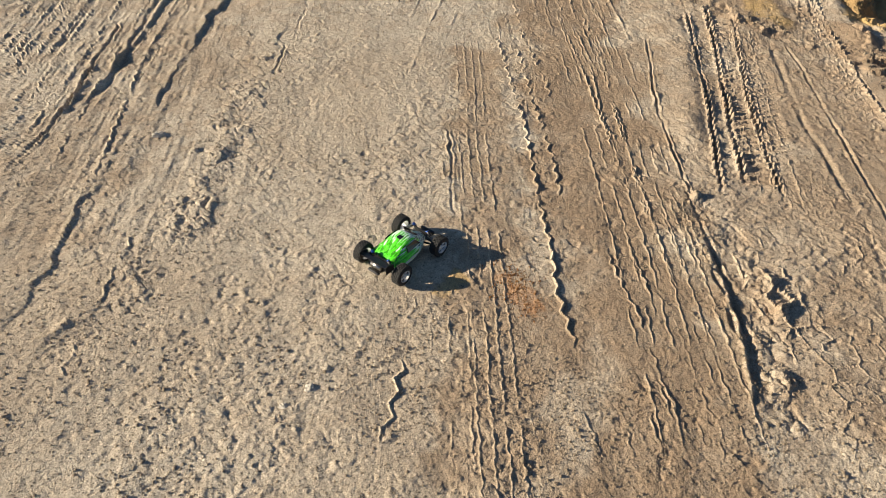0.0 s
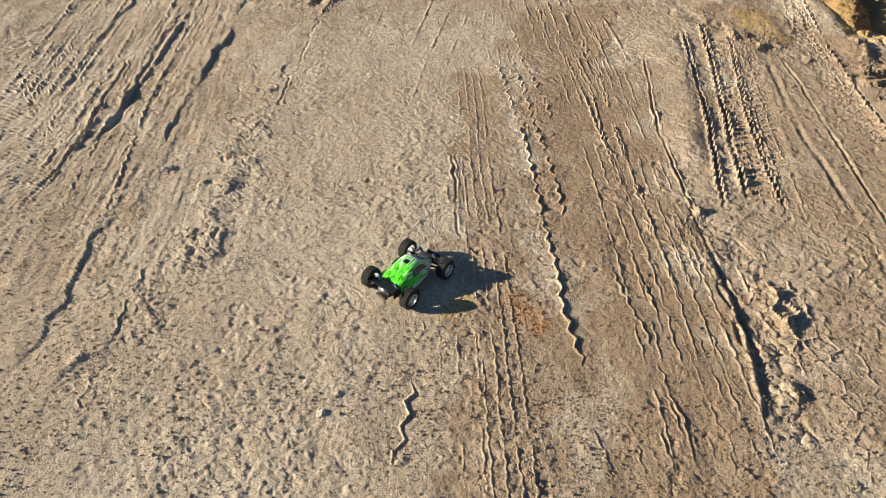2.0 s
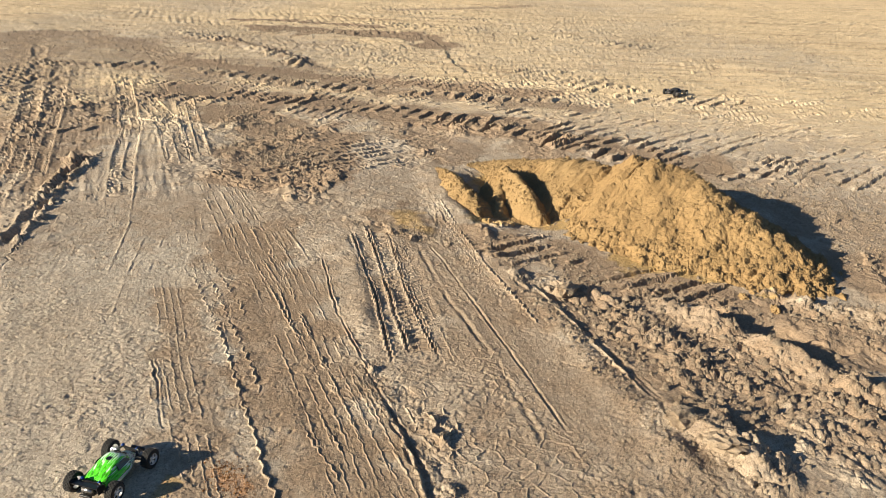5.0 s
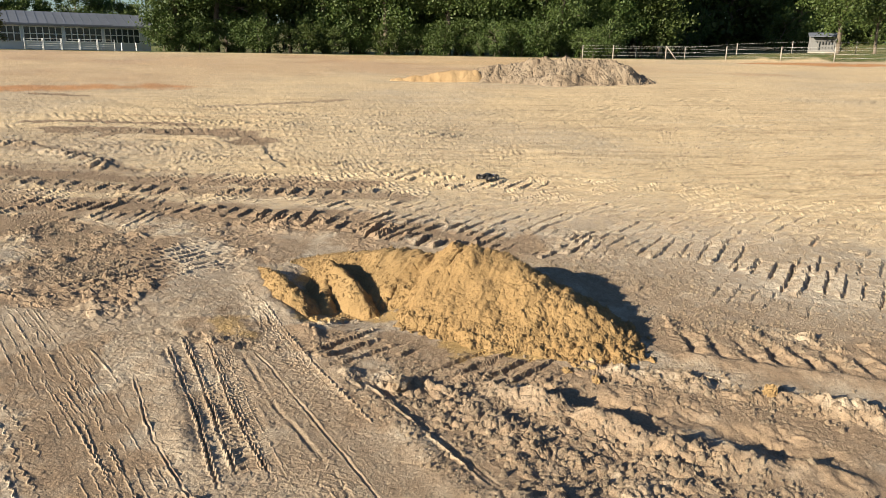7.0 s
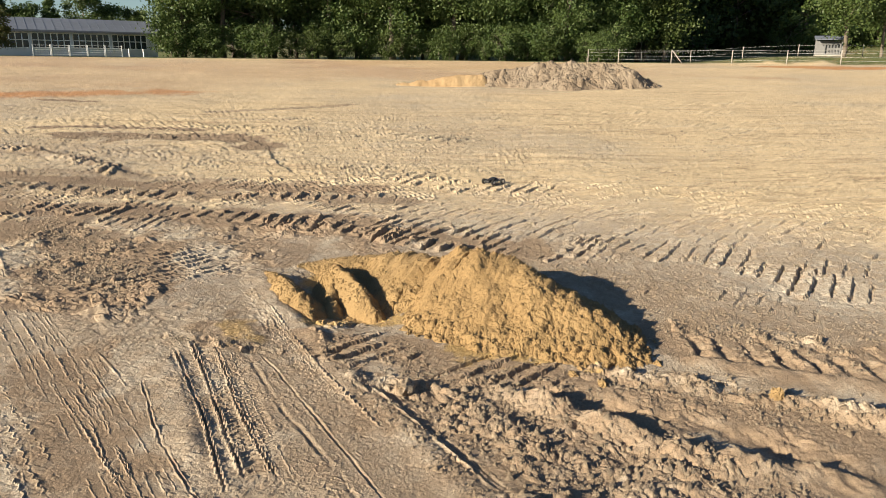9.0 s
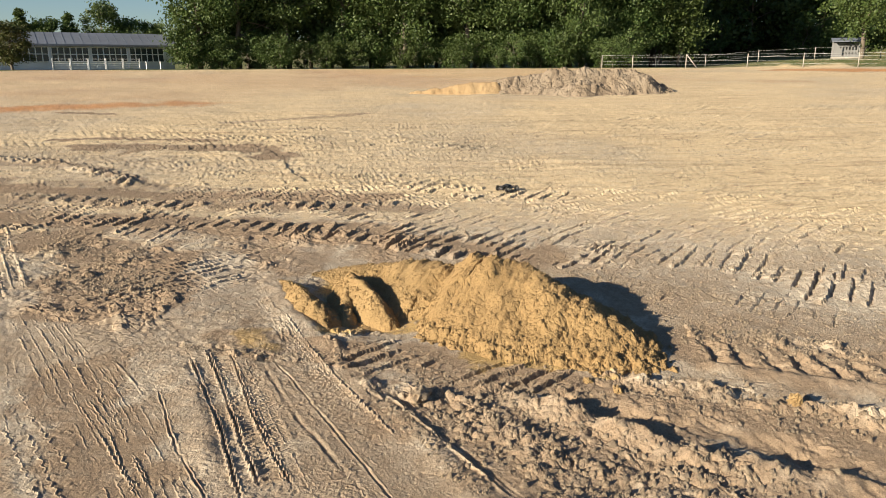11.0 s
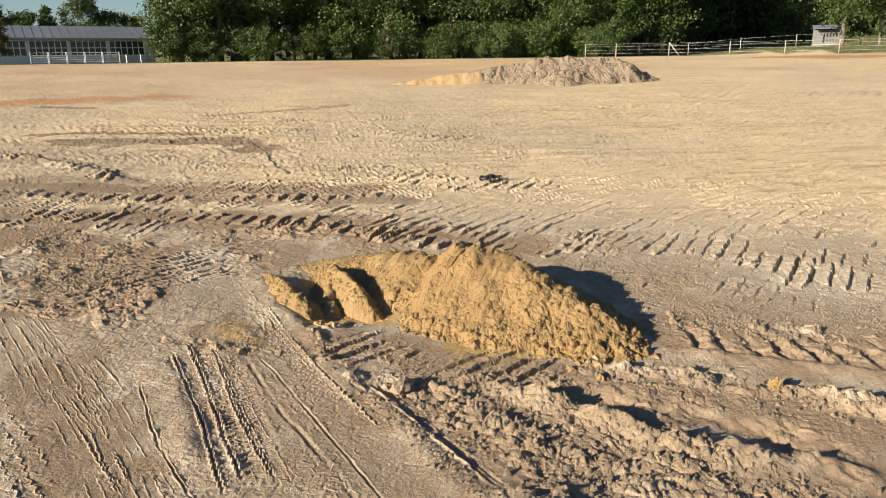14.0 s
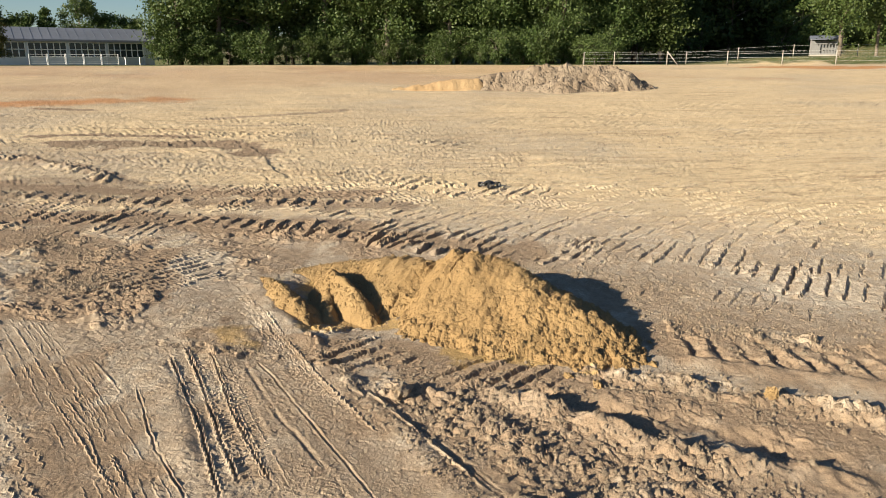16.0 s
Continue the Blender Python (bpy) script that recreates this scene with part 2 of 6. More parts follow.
class Ground:
    def __init__(self, x, y):
        self.x, self.y = x, y
        self.z = rise(x, y) + edge_bank(x, y) + 6.0 * smooth(np.hypot(x - NEST[0], y - NEST[1]), 112, 160) * smooth(x - y, 10, 40)
        self.masks = {k: np.zeros_like(x) for k in ("brown", "sand", "loam", "pale", "grass", "dry")}

    def near(self, line, reach):
        p = np.array(line)
        lo, hi = p.min(0) - reach, p.max(0) + reach
        i = np.nonzero((self.x > lo[0]) & (self.x < hi[0]) & (self.y > lo[1]) & (self.y < hi[1]))[0]
        if not len(i):
            return i, None, None, None
        d, s, L = along(self.x[i], self.y[i], line)
        k = np.abs(d) < reach
        i, d, s = i[k], d[k], s[k]
        ends = smooth(s, 0.0, 0.25) * smooth(L - s, 0.0, 0.25)
        return i, d, s, ends

    def groove(self, line, width, depth, rim=0.5, wander=0.015, lug=0.0):
        """A rut with raised rims; with lug it is notched at that pitch."""
        depth = depth * 0.8
        width = width * (0.62 if width < 0.04 else 1.0)
        i, d, s, e = self.near(line, width * 5)
        if len(i):
            x, y = self.x[i], self.y[i]
            d = d + wander * octaves(x, y, 0.12, 3, 3)
            k = np.clip(0.75 + 0.6 * octaves(x, y, 0.25, 2, 9), 0.15, 1.5)
            if lug:
                d = d + 0.014 * ((s / lug) % 1.0 - 0.5)
                k = k * (0.65 + 0.5 * smooth(np.abs((s / lug) % 1.0 - 0.5), 0.12, 0.3))
            self.z[i] += e * k * depth * (-np.exp(-(d / width) ** 2) + rim * np.exp(-((np.abs(d) - 1.9 * width) / (0.8 * width)) ** 2) * (1 + 0.8 * octaves(x, y, 0.05, 2, 19)))

    def crest(self, line, width, height, sway=0.0, wave=0.1, crumble=0.5):
        """A thin ridge pressed up between tyre lugs; with sway it runs in zigzags with short spurs at the bends."""
        height, width = height * 0.62, width * 0.62
        i, d, s, e = self.near(line, width * 4 + sway * 2 + 0.05)
        if len(i):
            x, y = self.x[i], self.y[i]
            q = s / wave + 0.25 * grain(x, y, 0.5, 25)
            k = np.clip(1 + crumble * (octaves(x, y, 0.13, 2, 21) * 1.3 - 0.30), 0.0, 1.6)
            bend = d - sway * (np.abs((q % 1.0) * 2 - 1) * 2 - 1) + 0.006 * octaves(x, y, 0.04, 2, 4)
            top = np.exp(-(bend / width) ** 2)
            if sway > 0.008:
                for at, side in ((0.0, 1), (0.5, -1)):
                    off = (q - at + 0.5) % 1.0 - 0.5
                    spur = np.exp(-(off * wave / (0.9 * width)) ** 2) * smooth(d * side, 0, sway) * (1 - smooth(d * side, 0.025, 0.05))
                    top = np.maximum(top, 0.55 * spur)
            self.z[i] += e * k * height * (top - 0.45 * np.exp(-((bend - 2.2 * width) / (1.2 * width)) ** 2))
            # pale top: dry soil and painted-in sunlight on the ridge
            self.masks["dry"][i] = np.maximum(self.masks["dry"][i], np.clip(e * k, 0, 1) * top)

    def ladder(self, line, width, gap, pitch, height, k=0, cross=0.6, keep=0.1):
        """A ribbed tyre's print: fine crests side by side with thin rungs between, broken off here and there."""
        i, d, s, e = self.near(line, width * 0.7)
        if len(i):
            x, y = self.x[i], self.y[i]
            m = e * smooth(width / 2 - np.abs(d), -0.02, 0.03)
            dd = d + 0.006 * octaves(x, y, 0.05, 2, 700 + k) + 0.003 * (np.abs((s / pitch) % 1.0 * 2 - 1) * 2 - 1)
            rib = np.abs((dd / gap) % 1.0 - 0.5) * gap
            row = np.floor(dd / gap)
            rung = np.abs((s / pitch + 0.37 * row + 0.15 * octaves(x, y, 0.1, 1, 701 + k)) % 1.0 - 0.5) * pitch
            on = smooth(octaves(x, y, 0.22, 3, 710 + k) + 0.3 * hashed(row, row * 0, 712 + k) + keep, -0.15, 0.35)
            on2 = smooth(octaves(x, y, 0.10, 2, 720 + k) + keep - 0.05, -0.05, 0.35)
            top = np.maximum(np.exp(-(rib / 0.0045) ** 2) * on, cross * np.exp(-(rung / 0.0045) ** 2) * on2)
            self.z[i] += 0.62 * m * height * (top - 0.18)
            # ribs and rungs: dry soil, their lit tops painted paler
            self.masks["dry"][i] = np.maximum(self.masks["dry"][i], 0.6 * m * top)

    def ledge(self, line, drop, run=0.22, wear=0.35):
        """A worn edge where one pass of the grader left the ground lower on the left of the line."""
        i, d, s, e = self.near(line, run * 3)
        if len(i):
            x, y = self.x[i], self.y[i]
            d = d + 0.035 * octaves(x, y, 0.22, 3, 730)
            k = np.clip(0.8 + wear * 2 * octaves(x, y, 0.5, 2, 731), 0.1, 1.5)
            self.z[i] += e * k * drop * np.where(d < 0, 0.45 * np.exp(d / 0.08), -smooth(d, 0, 0.025) * np.exp(-np.maximum(d, 0) / run) + 0.45 * (1 - smooth(d, 0, 0.02)))

    def tread(self, line, width, pitch, height, chevron=1.0, sunk=0.02, bar=0.28):
        """The print of a lugged tyre: a shallow bed with raised chevron bars and crumbled edges."""
        i, d, s, e = self.near(line, width * 0.75)
        if len(i):
            x, y = self.x[i], self.y[i]
            h = width / 2
            bed = smooth(h + 0.012 * octaves(x, y, 0.1, 2, 6) - np.abs(d), -0.015, 0.015)
            ph = (s + chevron * np.abs(d) + 0.012 * octaves(x, y, 0.12, 2, 31)) / pitch % 1.0
            bars = smooth(bar - np.abs(ph - 0.5), 0.0, 0.10)
            worn = 1.7 * np.clip(0.8 + 0.6 * octaves(x, y, 0.35, 2, 77), 0.15, 1.3)
            self.z[i] += e * (bed * (-sunk + height * bars * worn)
                              + 0.5 * sunk * np.exp(-((np.abs(d) - h - 0.02) / 0.025) ** 2) * (1 + octaves(x, y, 0.06, 2, 8)))

    def bars(self, line, width, pitch, height, angle, k=0, fade=0.0):
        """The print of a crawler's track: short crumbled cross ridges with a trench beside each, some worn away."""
        i, d, s, e = self.near(line, width * 0.8)
        if len(i):
            x, y = self.x[i], self.y[i]
            a = radians(angle)
            ph = (-math.sin(a) * x + math.cos(a) * y + 0.035 * octaves(x, y, 0.7, 3, 41 + k) + 0.012 * octaves(x, y, 0.09, 2, 43 + k)) / pitch
            slot = np.floor(ph)
            cell, lean = hashed(slot, slot * 0, 7 + k), hashed(slot, slot * 0, 11 + k)
            reach = width * (0.30 + 0.28 * cell)
            off = d + 0.30 * width * (lean - 0.5)
            bed = smooth(reach + 0.08 * width * octaves(x, y, 0.25, 2, 12 + k) - np.abs(off), -0.03, 0.05)
            ph = ph - slot
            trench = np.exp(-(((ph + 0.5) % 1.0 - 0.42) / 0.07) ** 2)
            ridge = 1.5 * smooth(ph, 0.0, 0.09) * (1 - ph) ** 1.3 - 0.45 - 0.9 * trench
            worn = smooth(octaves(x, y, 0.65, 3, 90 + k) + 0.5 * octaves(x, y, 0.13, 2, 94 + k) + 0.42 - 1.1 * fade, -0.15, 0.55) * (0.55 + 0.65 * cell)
            # browner trenches: damp soil, and the trenches' shade put into the colour
            moist_shade = e * bed * worn * np.clip(0.20 + 0.70 * trench, 0, 1) * min(1.0, height / 0.05)
            self.masks["brown"][i] = np.maximum(self.masks["brown"][i], moist_shade)
            self.z[i] += 0.62 * e * bed * worn * height * (ridge + 0.55 * (crumble(x, y, 0.09, 55 + k) - 0.35))

    def dashes(self, where, cell, angle, length, width, depth, share, k=0):
        """Lone dents and crumbled nicks that lugs left all over a wide piece of ground."""
        i = np.nonzero(where > 0.02)[0]
        if not len(i):
            return
        x, y, m = self.x[i], self.y[i], where[i]
        u, v = x / cell, y / cell
        iu, iv = np.floor(u), np.floor(v)
        cut = np.zeros_like(x)
        lip = np.zeros_like(x)
        for du in (-1, 0, 1):
            for dv in (-1, 0, 1):
                a, b = iu + du, iv + dv
                there = hashed(a, b, 501 + k) < share
                w = np.radians(angle + 36 * (hashed(a, b, 502 + k) - 0.5))
                px, py = x - (a + hashed(a, b, 503 + k)) * cell, y - (b + hashed(a, b, 504 + k)) * cell
                size = 0.5 + hashed(a, b, 505 + k)
                p, q = (px * np.cos(w) + py * np.sin(w)) / (length * size), (-px * np.sin(w) + py * np.cos(w)) / (width * (0.6 + 0.4 * size))
                cut = np.maximum(cut, there * np.exp(-p ** 4 - q * q))
                lip = np.maximum(lip, there * np.exp(-p ** 4 - (q - 1.7) ** 2))
        rough = np.clip(0.75 + 0.7 * octaves(x, y, 0.07, 2, 506 + k), 0.1, 1.5)
        self.z[i] += m * depth * rough * (0.7 * lip - cut)
        # dents tinted brown: damp earth plus their own shade painted in
        self.masks["brown"][i] = np.maximum(self.masks["brown"][i], 0.75 * m * cut)

    def net(self, line, reach, size, height, k=0, stretch=1.0):
        """Thin crests in a honeycomb, pressed up between tyre blocks."""
        i, d, s, e = self.near(line, reach)
        if len(i):
            x, y = self.x[i], self.y[i]
            m = e * smooth(reach - np.abs(d), 0, 0.06) * np.clip(0.7 + octaves(x, y, 0.4, 2, 63 + k), 0, 1.2)
            edge = 1 - lumps(s * stretch, d, size, k)
            self.z[i] += m * height * np.clip((edge - 0.55) / 0.45, 0, 1)

    def streaks(self, line, reach, height, angle=57.0, size=0.035, k=0):
        """Fine scratches all one way, as rolling tyres leave them."""
        i, d, s, e = self.near(line, reach * 1.3)
        if len(i):
            x, y = self.x[i], self.y[i]
            a = radians(angle)
            u, v = x * math.cos(a) + y * math.sin(a), -x * math.sin(a) + y * math.cos(a)
            m = e * smooth(reach * (1 + 0.3 * octaves(x, y, reach, 2, 52)) - np.abs(d), 0, reach * 0.3)
            n = octaves(u / 14, v, size, 2, 150 + k) + 0.6 * octaves(u / 5, v, size * 0.7, 2, 160 + k)
            self.z[i] += m * height * n

    def clods(self, line, reach, size, height, k=0, soft=0.4):
        i, d, s, e = self.near(line, reach)
        if len(i):
            x, y = self.x[i], self.y[i]
            m = smooth(reach + reach * 0.6 * octaves(x, y, reach, 3, 71 + k) - np.abs(d), 0, reach * soft + 0.02)
            rough = crumble(x, y, size * 1.9, k)
            flat = lumps(x + 0.6 * size * grain(x, y, size, k), y + 0.6 * size * grain(x, y, size, k + 1), size * 1.5, k)
            tall = np.clip(0.55 + 0.6 * octaves(x, y, size * 3.5, 2, 33 + k), 0.05, 1.2)
            self.z[i] += m * height * (tall * (0.85 * rough + 0.45 * flat) - 0.42)

    def bank(self, line, width, height, side=1, rough=0.3):
        """A long soft ridge, steeper on one side."""
        i, d, s, e = self.near(line, width * 4)
        if len(i):
            x, y = self.x[i], self.y[i]
            d = d * side + 0.25 * width * octaves(x, y, 0.4, 3, 14)
            prof = np.where(d < 0, np.exp(-(d / (2.0 * width)) ** 2), np.exp(-(d / width) ** 2))
            self.z[i] += e * height * prof * (1 + rough * octaves(x, y, 0.25, 3, 15))

    def hollow(self, cx, cy, rx, ry, turn, depth, power=2.0):
        c, s = math.cos(radians(turn)), math.sin(radians(turn))
        u, v = (self.x - cx) * c + (self.y - cy) * s, -(self.x - cx) * s + (self.y - cy) * c
        self.z -= depth * np.exp(-(np.hypot(u / rx, v / ry)) ** power)

    def stain(self, key, line, reach, amount=1.0, soft=0.5):
        i, d, s, e = self.near(line, reach * 1.6)
        if len(i):
            x, y = self.x[i], self.y[i]
            m = amount * smooth(reach * (1 + 0.55 * octaves(x, y, reach * 0.8, 5, 61, 0.6)) - np.abs(d), -reach * soft, reach * soft)
            self.masks[key][i] = np.maximum(self.masks[key][i], m)


def shape_ground(g):
    x, y, z = g.x, g.y, g.z
    d = np.hypot(x - NEST[0], y - NEST[1])
    close = 1 - smooth(d, 25, 60)
    # broad swell, shallow dents, crumbs
    z += (0.010 + 0.020 * smooth(d, 6, 9)) * octaves(x, y, 2.4, 3, 1) * (1 - smooth(d, 60, 90)) + 0.05 * grain(x, y, 9, 2) * smooth(d, 8, 20) * (1 - smooth(d, 60, 90))
    c, t = math.cos(radians(56)), math.sin(radians(56))
    u, v = x * c + y * t, -x * t + y * c
    z += close * (0.0034 * octaves(u * 0.45, v, 0.17, 3, 2) + 0.0011 * octaves(x, y, 0.035, 2, 8))
    crumbs = np.clip(octaves(x, y, 0.05, 2, 44) - 0.42, 0, 1) * (0.25 + 0.75 * smooth(grain(x, y, 0.8, 45), -0.2, 0.6))
    z += close * (0.008 + 0.006 * smooth(d, 6, 9)) * crumbs
    z += (1 - smooth(d, 6, 9)) * (0.0010 * octaves(x, y, 0.020, 2, 9) + 0.0060 * (crumble(x, y, 0.058, 12) - 0.35) * (0.25 + 0.75 * smooth(octaves(u * 0.4, v, 0.35, 3, 13), -0.3, 0.5)))
    z += close * smooth(d, 6, 9) * 0.016 * (crumble(x, y, 0.17, 14) - 0.35) * smooth(octaves(x, y * 0.5, 0.9, 3, 15), -0.2, 0.6)
    pits = np.clip(octaves(x, y, 0.045, 2, 47) - 0.50, 0, 1) * smooth(grain(x, y, 0.5, 48), -0.3, 0.5)
    z -= close * 0.010 * pits
    g.streaks([(1.6, 6.8), (-0.4, 3.4), (-1.8, 1.4)], 1.2, 0.0030, 58, 0.04, 1)
    g.streaks([(8.0, 11.5), (5.0, 7.2), (2.6, 4.2)], 1.2, 0.005, 54, 0.07, 3)
    field = smooth(d, 9.5, 12.5) * (1 - smooth(d, 26, 34)) * smooth(x - 0.35 * y, 4, 8)
    drift = smooth(octaves(x, y * 0.5, 2.6, 3, 520), -0.35, 0.35)
    g.dashes(field * drift, 0.36, -32, 0.20, 0.016, 0.026, 0.42, 0)
    g.dashes(field * (1 - 0.6 * drift), 0.75, -38, 0.30, 0.022, 0.030, 0.40, 40)
    g.dashes(smooth(d, 20, 24) * (1 - smooth(d, 30, 40)) * drift, 1.2, -40, 0.5, 0.05, 0.035, 0.45, 80)
    # zigzag crests and ribbed prints that run past the car
    for line, h in (([(2.18, 1.99), (1.91, 1.52), (1.64, 1.08), (1.45, 0.76), (1.26, 0.49), (1.06, 0.20), (0.88, -0.06), (0.74, -0.28), (0.61, -0.44), (0.49, -0.64), (0.39, -0.83)], 0.021),
                    ([(2.78, 2.50), (2.32, 1.81), (2.04, 1.28), (1.80, 0.89)], 0.018),
                    ([(2.58, 2.39), (2.28, 1.91), (1.95, 1.35), (1.72, 1.01), (1.53, 0.69), (1.34, 0.38), (1.04, -0.04)], 0.015),
                    ([(3.12, 2.02), (2.73, 1.45), (2.33, 0.85)], 0.014)):
        g.crest(line, 0.009, 0.85 * h, 0.014, 0.115, 0.6)
    g.crest([(0.08, -0.06), (-0.08, -0.20), (-0.18, -0.32), (-0.26, -0.41), (-0.39, -0.53), (-0.49, -0.64), (-0.65, -0.73)], 0.008, 0.011, 0.018, 0.13, 0.9)
    g.groove([(1.06, 1.07), (0.82, 0.71), (0.67, 0.50), (0.49, 0.21)], 0.013, 0.014, 0.5, 0.012)
    # brown lane: long thin crests
    for line in ([(1.09, -0.26), (0.92, -0.54), (0.78, -0.83), (0.58, -1.14), (0.43, -1.45)], [(1.19, -0.34), (1.02, -0.62), (0.79, -0.97)],
                 [(0.40, -1.03), (0.30, -1.17), (0.24, -1.27), (0.15, -1.39)], [(0.47, -1.14), (0.36, -1.29), (0.27, -1.44)], [(0.60, -1.07), (0.47, -1.28), (0.44, -1.37)],
                 [(0.78, -1.10), (0.68, -1.26), (0.58, -1.42), (0.44, -1.59)], [(0.22, -1.01), (0.13, -1.20), (0.06, -1.32)],
                 [(2.63, 1.34), (2.26, 0.81), (1.94, 0.37), (1.55, -0.10), (1.30, -0.45)], [(2.79, 1.73), (2.45, 1.19), (1.96, 0.58), (1.60, 0.10)],
                 [(3.35, 2.12), (2.77, 1.28)], [(2.86, 2.00), (2.26, 1.05), (1.89, 0.51), (1.77, 0.14), (1.25, -0.55)], [(2.2, 0.75), (1.6, -0.05), (1.1, -0.75)]):
        g.crest(line, 0.008, 0.011, 0.006, 0.08, 1.0)
    for line in ([(3.11, 1.24), (2.35, 0.46), (1.99, 0.0), (1.78, -0.29), (1.61, -0.52)], [(2.87, 1.01), (2.38, 0.48), (1.95, -0.06)]):
        g.groove(line, 0.012, 0.011, 0.6, 0.010)
    for line in ([(2.63, 2.89), (1.95, 2.26), (1.39, 1.74)], [(2.55, 3.06), (1.81, 2.37), (1.21, 1.76)], [(3.6, 4.6), (2.6, 3.4), (1.7, 2.5)]):
        g.crest(line, 0.014, 0.007, 0.0, 0.1, 0.8)
    g.crest([(3.45, 2.04), (3.20, 1.63), (2.95, 1.25)], 0.016, 0.016, 0.0, 0.1, 0.8)
    for k in range(5):
        o = 0.075 * k - 0.15
        g.crest([(4.07 + o, 3.73 - o), (3.32 + o, 2.60 - o), (2.75 + o, 1.78 - o)], 0.010, 0.011, 0.006, 0.09, 0.9)
    # deep double rut and the lugged print beside it
    g.groove([(3.73, 1.37), (3.31, 0.94), (2.88, 0.49), (2.53, 0.15), (2.14, -0.20), (1.84, -0.49)], 0.017, 0.038, 0.45, 0.005, 0.075)
    g.groove([(3.94, 1.36), (3.47, 0.87), (2.95, 0.38), (2.51, -0.03), (2.04, -0.49)], 0.017, 0.040, 0.5, 0.005, 0.075)
    g.groove([(3.91, 1.05), (3.37, 0.54), (2.90, 0.12), (2.59, -0.19), (2.09, -0.72)], 0.013, 0.022, 0.6, 0.008, 0.075)
    g.tread([(3.90, 1.20), (3.42, 0.70), (2.92, 0.25), (2.55, -0.10), (2.06, -0.60)], 0.15, 0.075, 0.012, -0.3, 0.004, 0.16)
    g.tread([(3.78, 0.86), (3.31, 0.40), (2.82, -0.04), (2.40, -0.45)], 0.24, 0.075, 0.007, 0.5, 0.003, 0.12)
    g.bank([(3.60, 1.42), (2.80, 0.56), (2.10, -0.12)], 0.09, 0.022, 1, 0.5)
    # clod line and honeycomb prints
    g.clods([(1.72, -0.40), (1.60, -0.73), (1.50, -0.93), (1.38, -1.10), (1.10, -1.32), (0.85, -1.58)], 0.085, 0.065, 0.042, 1)
    g.crest([(1.49, -0.58), (1.31, -0.87), (1.15, -1.07), (0.98, -1.27), (0.70, -1.51)], 0.020, 0.022, 0.006, 0.2, 0.8)
    g.groove([(1.80, -0.22), (1.45, -0.72), (1.22, -1.05), (1.00, -1.33)], 0.016, 0.018, 0.4, 0.015)
    g.net([(1.75, -0.62), (1.42, -1.10), (1.08, -1.46), (0.80, -1.76)], 0.15, 0.115, 0.026, 3)
    g.net([(2.55, -0.62), (1.95, -1.22), (1.30, -1.85), (0.9, -2.2)], 0.40, 0.130, 0.0055, 4, 1.4)
    # smooth broad lane with two polished grooves and a lugged edge
    g.groove([(3.80, 0.61), (3.30, 0.09), (2.95, -0.28), (2.59, -0.72), (2.33, -1.02), (1.60, -1.75)], 0.030, 0.008, 0.3, 0.008)
    g.groove([(3.89, 0.53), (3.60, 0.16), (3.28, -0.18), (2.92, -0.59), (2.61, -0.94), (1.80, -1.80)], 0.016, 0.013, 0.3, 0.005)
    g.crest([(5.07, 1.14), (4.53, 0.61), (4.09, 0.15), (3.77, -0.17), (3.45, -0.53), (2.95, -1.10)], 0.014, 0.024, 0.010, 0.085, 0.5)
    g.tread([(4.90, 1.13), (4.37, 0.62), (3.93, 0.15), (3.55, -0.22), (3.25, -0.60)], 0.18, 0.085, 0.006, 0.8, 0.002, 0.10)
    g.tread([(5.55, 1.75), (4.95, 1.15), (4.35, 0.58)], 0.10, 0.075, 0.011, 0.2, 0.006)
    # bank on the far side of the lane
    g.bank([(6.08, 1.91), (5.30, 1.12), (4.65, 0.45), (4.15, -0.05), (3.65, -0.55), (2.95, -1.38), (2.38, -2.04), (1.80, -2.61)], 0.085, 0.026, 1, 0.6)
    g.clods([(4.75, 0.42), (4.30, 0.0), (3.72, -0.52), (3.55, -0.75)], 0.10, 0.085, 0.055, 2)
    g.crest([(3.66, -0.66), (3.00, -1.45), (2.40, -2.15)], 0.022, 0.028, 0.0, 0.1, 0.4)
    g.groove([(3.72, -0.72), (3.06, -1.50), (2.46, -2.20)], 0.022, 0.012, 0.3, 0.012)
    # rough ground beyond the bank
    g.clods([(3.75, -0.85), (3.55, -1.40), (3.40, -1.70)], 0.16, 0.09, 0.07, 16)
    g.clods([(3.40, -1.70), (3.05, -2.30), (2.85, -2.90), (2.60, -3.40)], 0.40, 0.10, 0.050, 3)
    g.clods([(3.40, -1.90), (3.00, -2.60), (2.70, -3.30)], 0.45, 0.05, 0.014, 23)
    g.clods([(3.86, -1.63), (3.59, -2.39), (3.29, -3.04), (3.10, -3.60)], 0.22, 0.09, 0.05, 4)
    g.clods([(3.05, -2.90), (2.80, -3.60), (2.60, -4.20)], 0.40, 0.085, 0.042, 13)
    g.bank([(3.90, -1.60), (3.66, -2.45), (3.50, -2.85), (3.38, -3.20), (3.34, -3.66), (3.36, -4.02), (3.26, -4.60)], 0.075, 0.065, 1, 0.9)
    g.groove([(4.02, -1.95), (3.92, -2.60), (3.80, -3.20), (3.68, -3.80), (3.62, -4.50)], 0.15, 0.095, 0.05, 0.06)
    g.bank([(4.58, -2.60), (4.53, -3.39), (4.47, -3.75), (4.43, -4.13), (4.33, -4.79), (4.25, -5.80)], 0.06, 0.070, 1, 0.9)
    g.clods([(4.53, -2.57), (4.48, -3.48), (4.45, -4.07), (4.25, -4.79)], 0.20, 0.08, 0.05, 5)
